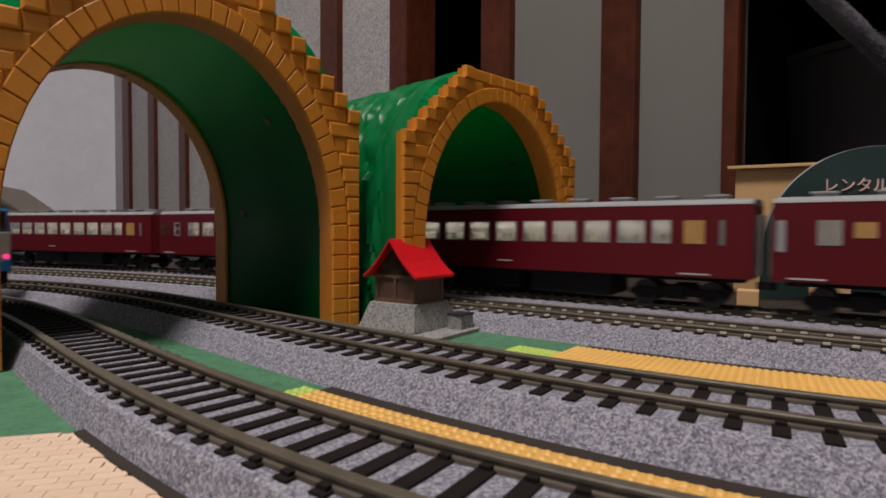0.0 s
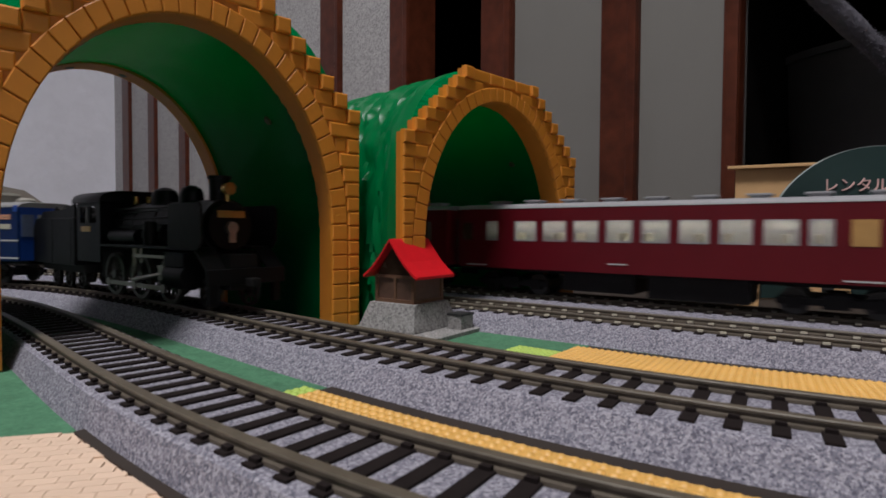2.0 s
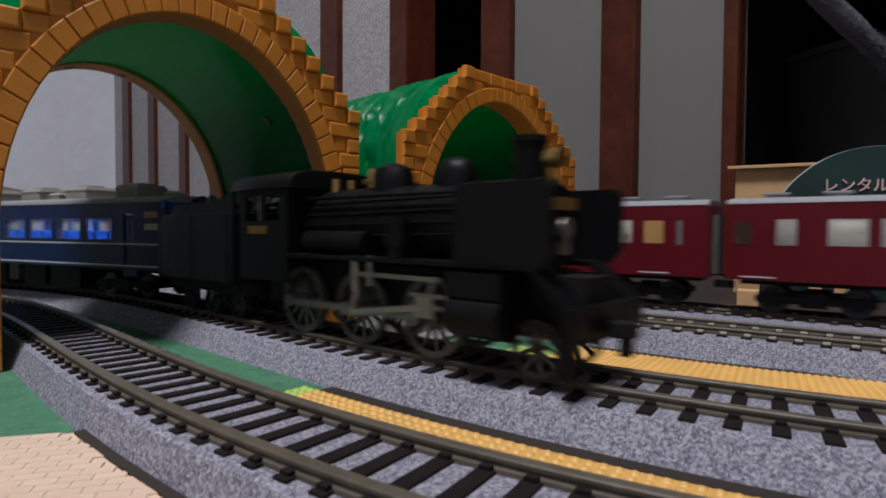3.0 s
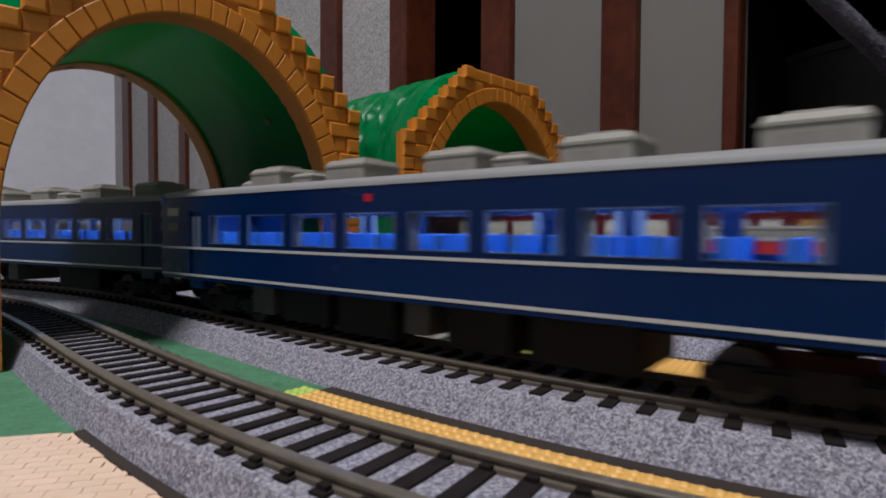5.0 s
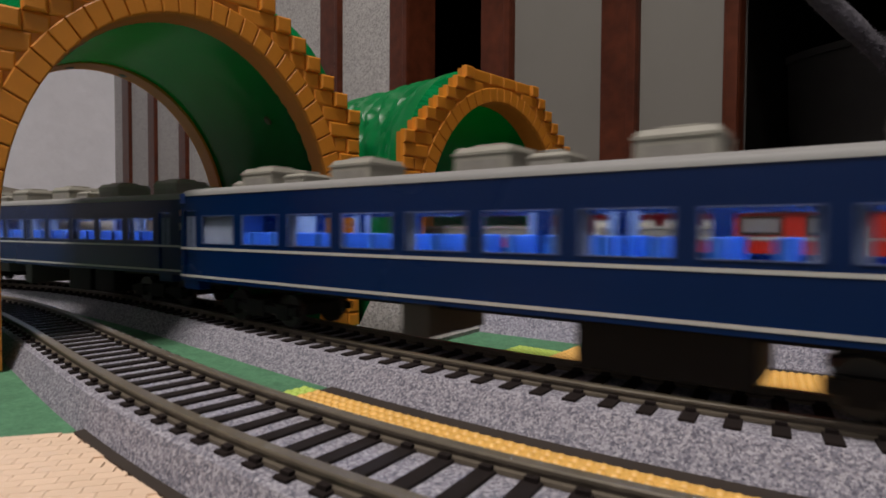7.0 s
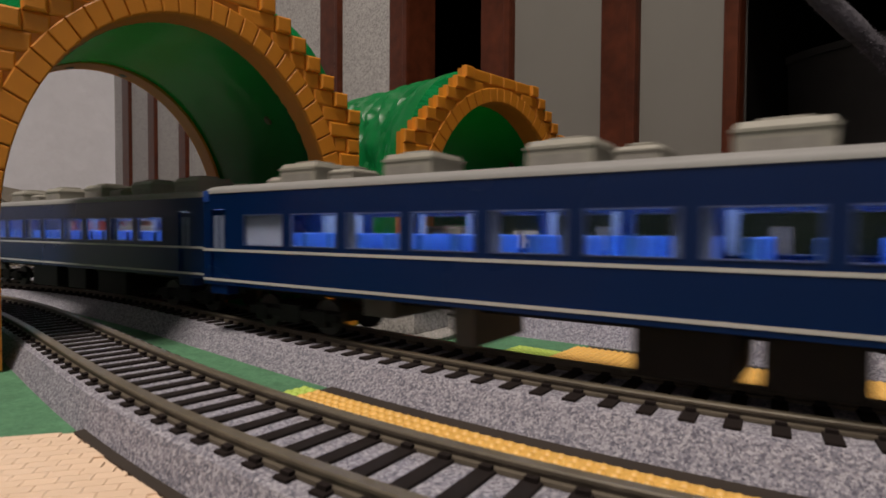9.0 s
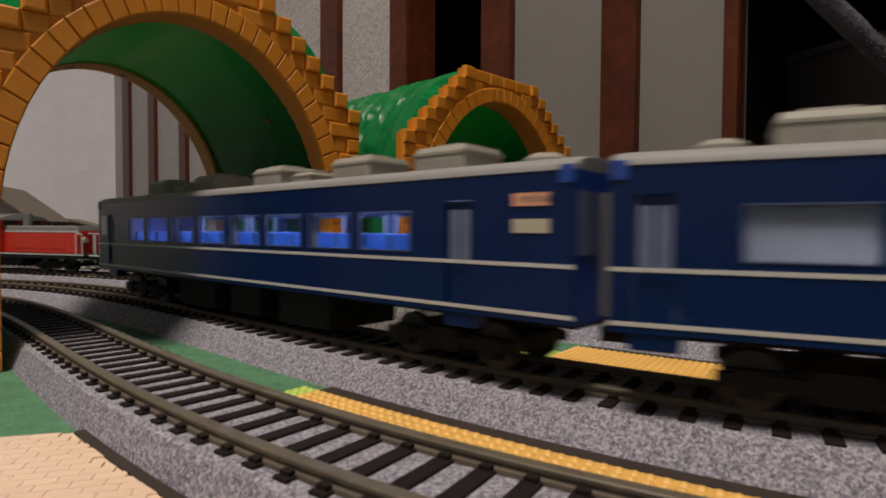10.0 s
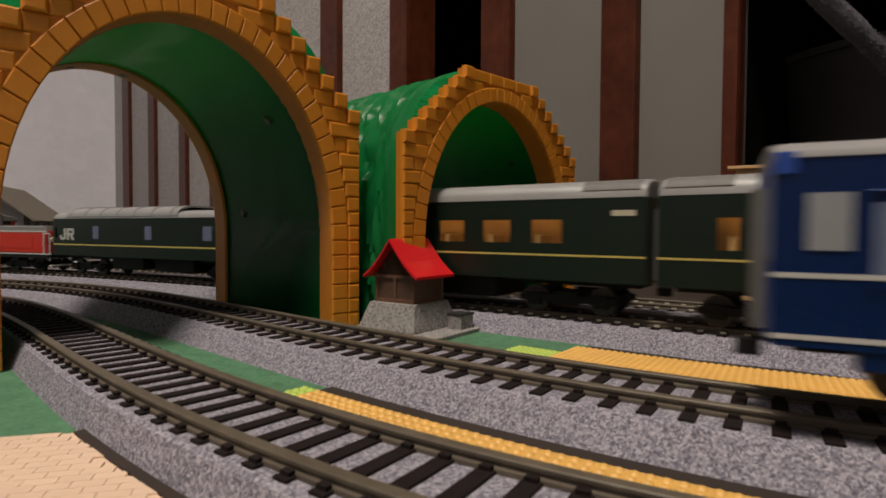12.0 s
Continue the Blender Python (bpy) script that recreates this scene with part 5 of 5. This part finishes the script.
        bx(bm, 14, 46, sy * 13.2 - .6, sy * 13.2 + .6, 19.4, 20.6)
        cyl(bm, (13, sy * 13.0, 9.0), (41, sy * 13.0, 13), 1.0, 1.0, 8)
        cyl(bm, (15, sy * 13.0, 25), (15, sy * 13.0, 15), 1.4, 1.0, 8)
        cyl(bm, (21, sy * 13.0, 25), (21, sy * 13.0, 17), 0.9, 0.9, 8)
        cyl(bm, (16, sy * 13.0, 16), (13, sy * 13.0, 10), 0.7, 0.7, 8)
        cyl(bm, (44, sy * 13.4, 20), (40, sy * 13.4, 11), 0.6, 0.6, 8)
        part("valve_gear", bm, M_ROD, ob, "bright steel valve gear", bevel=0.1)
    return ob


STEAM = steam()
BOXES = ((-72, -61, 9.6), (-56, -34, 10.4), (-30, -8, 11.4), (-4, 4, 9.0), (10, 28, 10.8), (33, 57, 11.0))
BLUE = [blue_coach("dark blue coach with white lines and lit windows", -91.0, 23.0, 8, -104.6, 96.8, True, (-73, -33.5, 6, 45.5, 85), BOXES),
        blue_coach("dark blue coach with nine lit windows and a narrow rear door", -111.0, 23.0, 9, -122.6, 97.4, False, (-94, -49, -3, 43, 86),
                   ((-24, -15, 9.5), (25, 59, 10.8))),
        blue_coach("dark blue coach with nine lit windows and a rear end door", -103.5, 22.3, 9, -121.0, 97.0, False, (-90, -46, -2, 42, 86),
                   ((-57, -46, 5.5), (-27, -21, 10.4), (17, 36, 11.0), (40, 56, 10.6))),
        blue_coach("last dark blue coach with white lines and bright blue end", -90.5, 22.0, 8, -112.4, 93.0, False, (-84, -40, 4, 48, 82),
                   ((-50, -22, 11.0), (-10, 8, 10.6), (20, 45, 11.0)), True)]
MAROON = [maroon_coach(True), maroon_coach()]
for i in range(4):
    MAROON.append(copy_thing(MAROON[1], pose(0, 0, 0)))
GREEN = [green_coach(False), green_coach(True)]
for i in range(2):
    GREEN.append(copy_thing(GREEN[1], pose(0, 0, 0)))
DIESEL = [diesel()]
DIESEL[0].scale = (1, 1, 0.91)
DIESEL.append(copy_thing(DIESEL[0], pose(0, 0, 0)))
ELECTRIC = electric()


# ---- movement ----
def ride(line, s, base, flip=False):
    """The pose of a vehicle whose middle is at s, standing on two points base apart."""
    a, _ = on_line(line, s - base / 2)
    b, _ = on_line(line, s + base / 2)
    d = b - a
    return mm((a[0] + b[0]) / 2, (a[1] + b[1]) / 2, RAIL_Z, math.degrees(math.atan2(d[1], d[0])) + (180 if flip else 0))


def run(ob, line, at_zero, speed, base, flip=False, step=0.4, lag=0.0):
    """lag: how far it trails before it has gained its full pace at s = -20."""
    n = int(round(12.0 / step))

    def place(t):
        s = at_zero + speed * t
        k = min(1.0, max(0.0, (-20.0 - s) / 90.0))
        return s - lag * k * k * (3 - 2 * k)

    walk(ob, [(i * step, ride(line, place(i * step), base, flip)) for i in range(n + 1)])


BLUE_V = 138.5
GAP_ONE = -BLUE_V * 5.94          # place of the joint behind the first coach at the start


def motions():
    for ob, behind in zip(BLUE, (-128.0, 130.5, 388.0, 639.5)):
        run(ob, LINE_B, GAP_ONE - behind, BLUE_V, 176)
    run(STEAM, LINE_B, GAP_ONE + 255 + 119.5, BLUE_V, 60, lag=15.5)
    for k, ob in enumerate(MAROON):
        run(ob, LINE_D, 126 + 101.5 - 200 * k, 128.0, 136)
    for k, ob in enumerate(GREEN):
        run(ob, LINE_C, -314 + 115.0 * 12 + 103.5 + 207 * k, -115.0, 140)
    for k, ob in enumerate(DIESEL):
        run(ob, LINE_C, -314 + 115.0 * 12 - 97 - 195 * k, -115.0, 116)
    run(ELECTRIC, LINE_A, -408, -150.0, 128)
    step = 1 / 15
    n = 180
    for w, x, y, r in moving_wheels:
        rate = math.degrees(BLUE_V / r)
        walk(w, [(i * step, mm(x, y, r) @ pose(0, 0, 0, 0, (rate * i * step) % 360, 0)) for i in range(n + 1)])
    rate = BLUE_V / WHEEL_R
    for rod in moving_rods:
        walk(rod, [(i * step, mm(4.2 * math.cos(rate * i * step), 0, WHEEL_R - 4.2 * math.sin(rate * i * step))) for i in range(n + 1)])


motions()
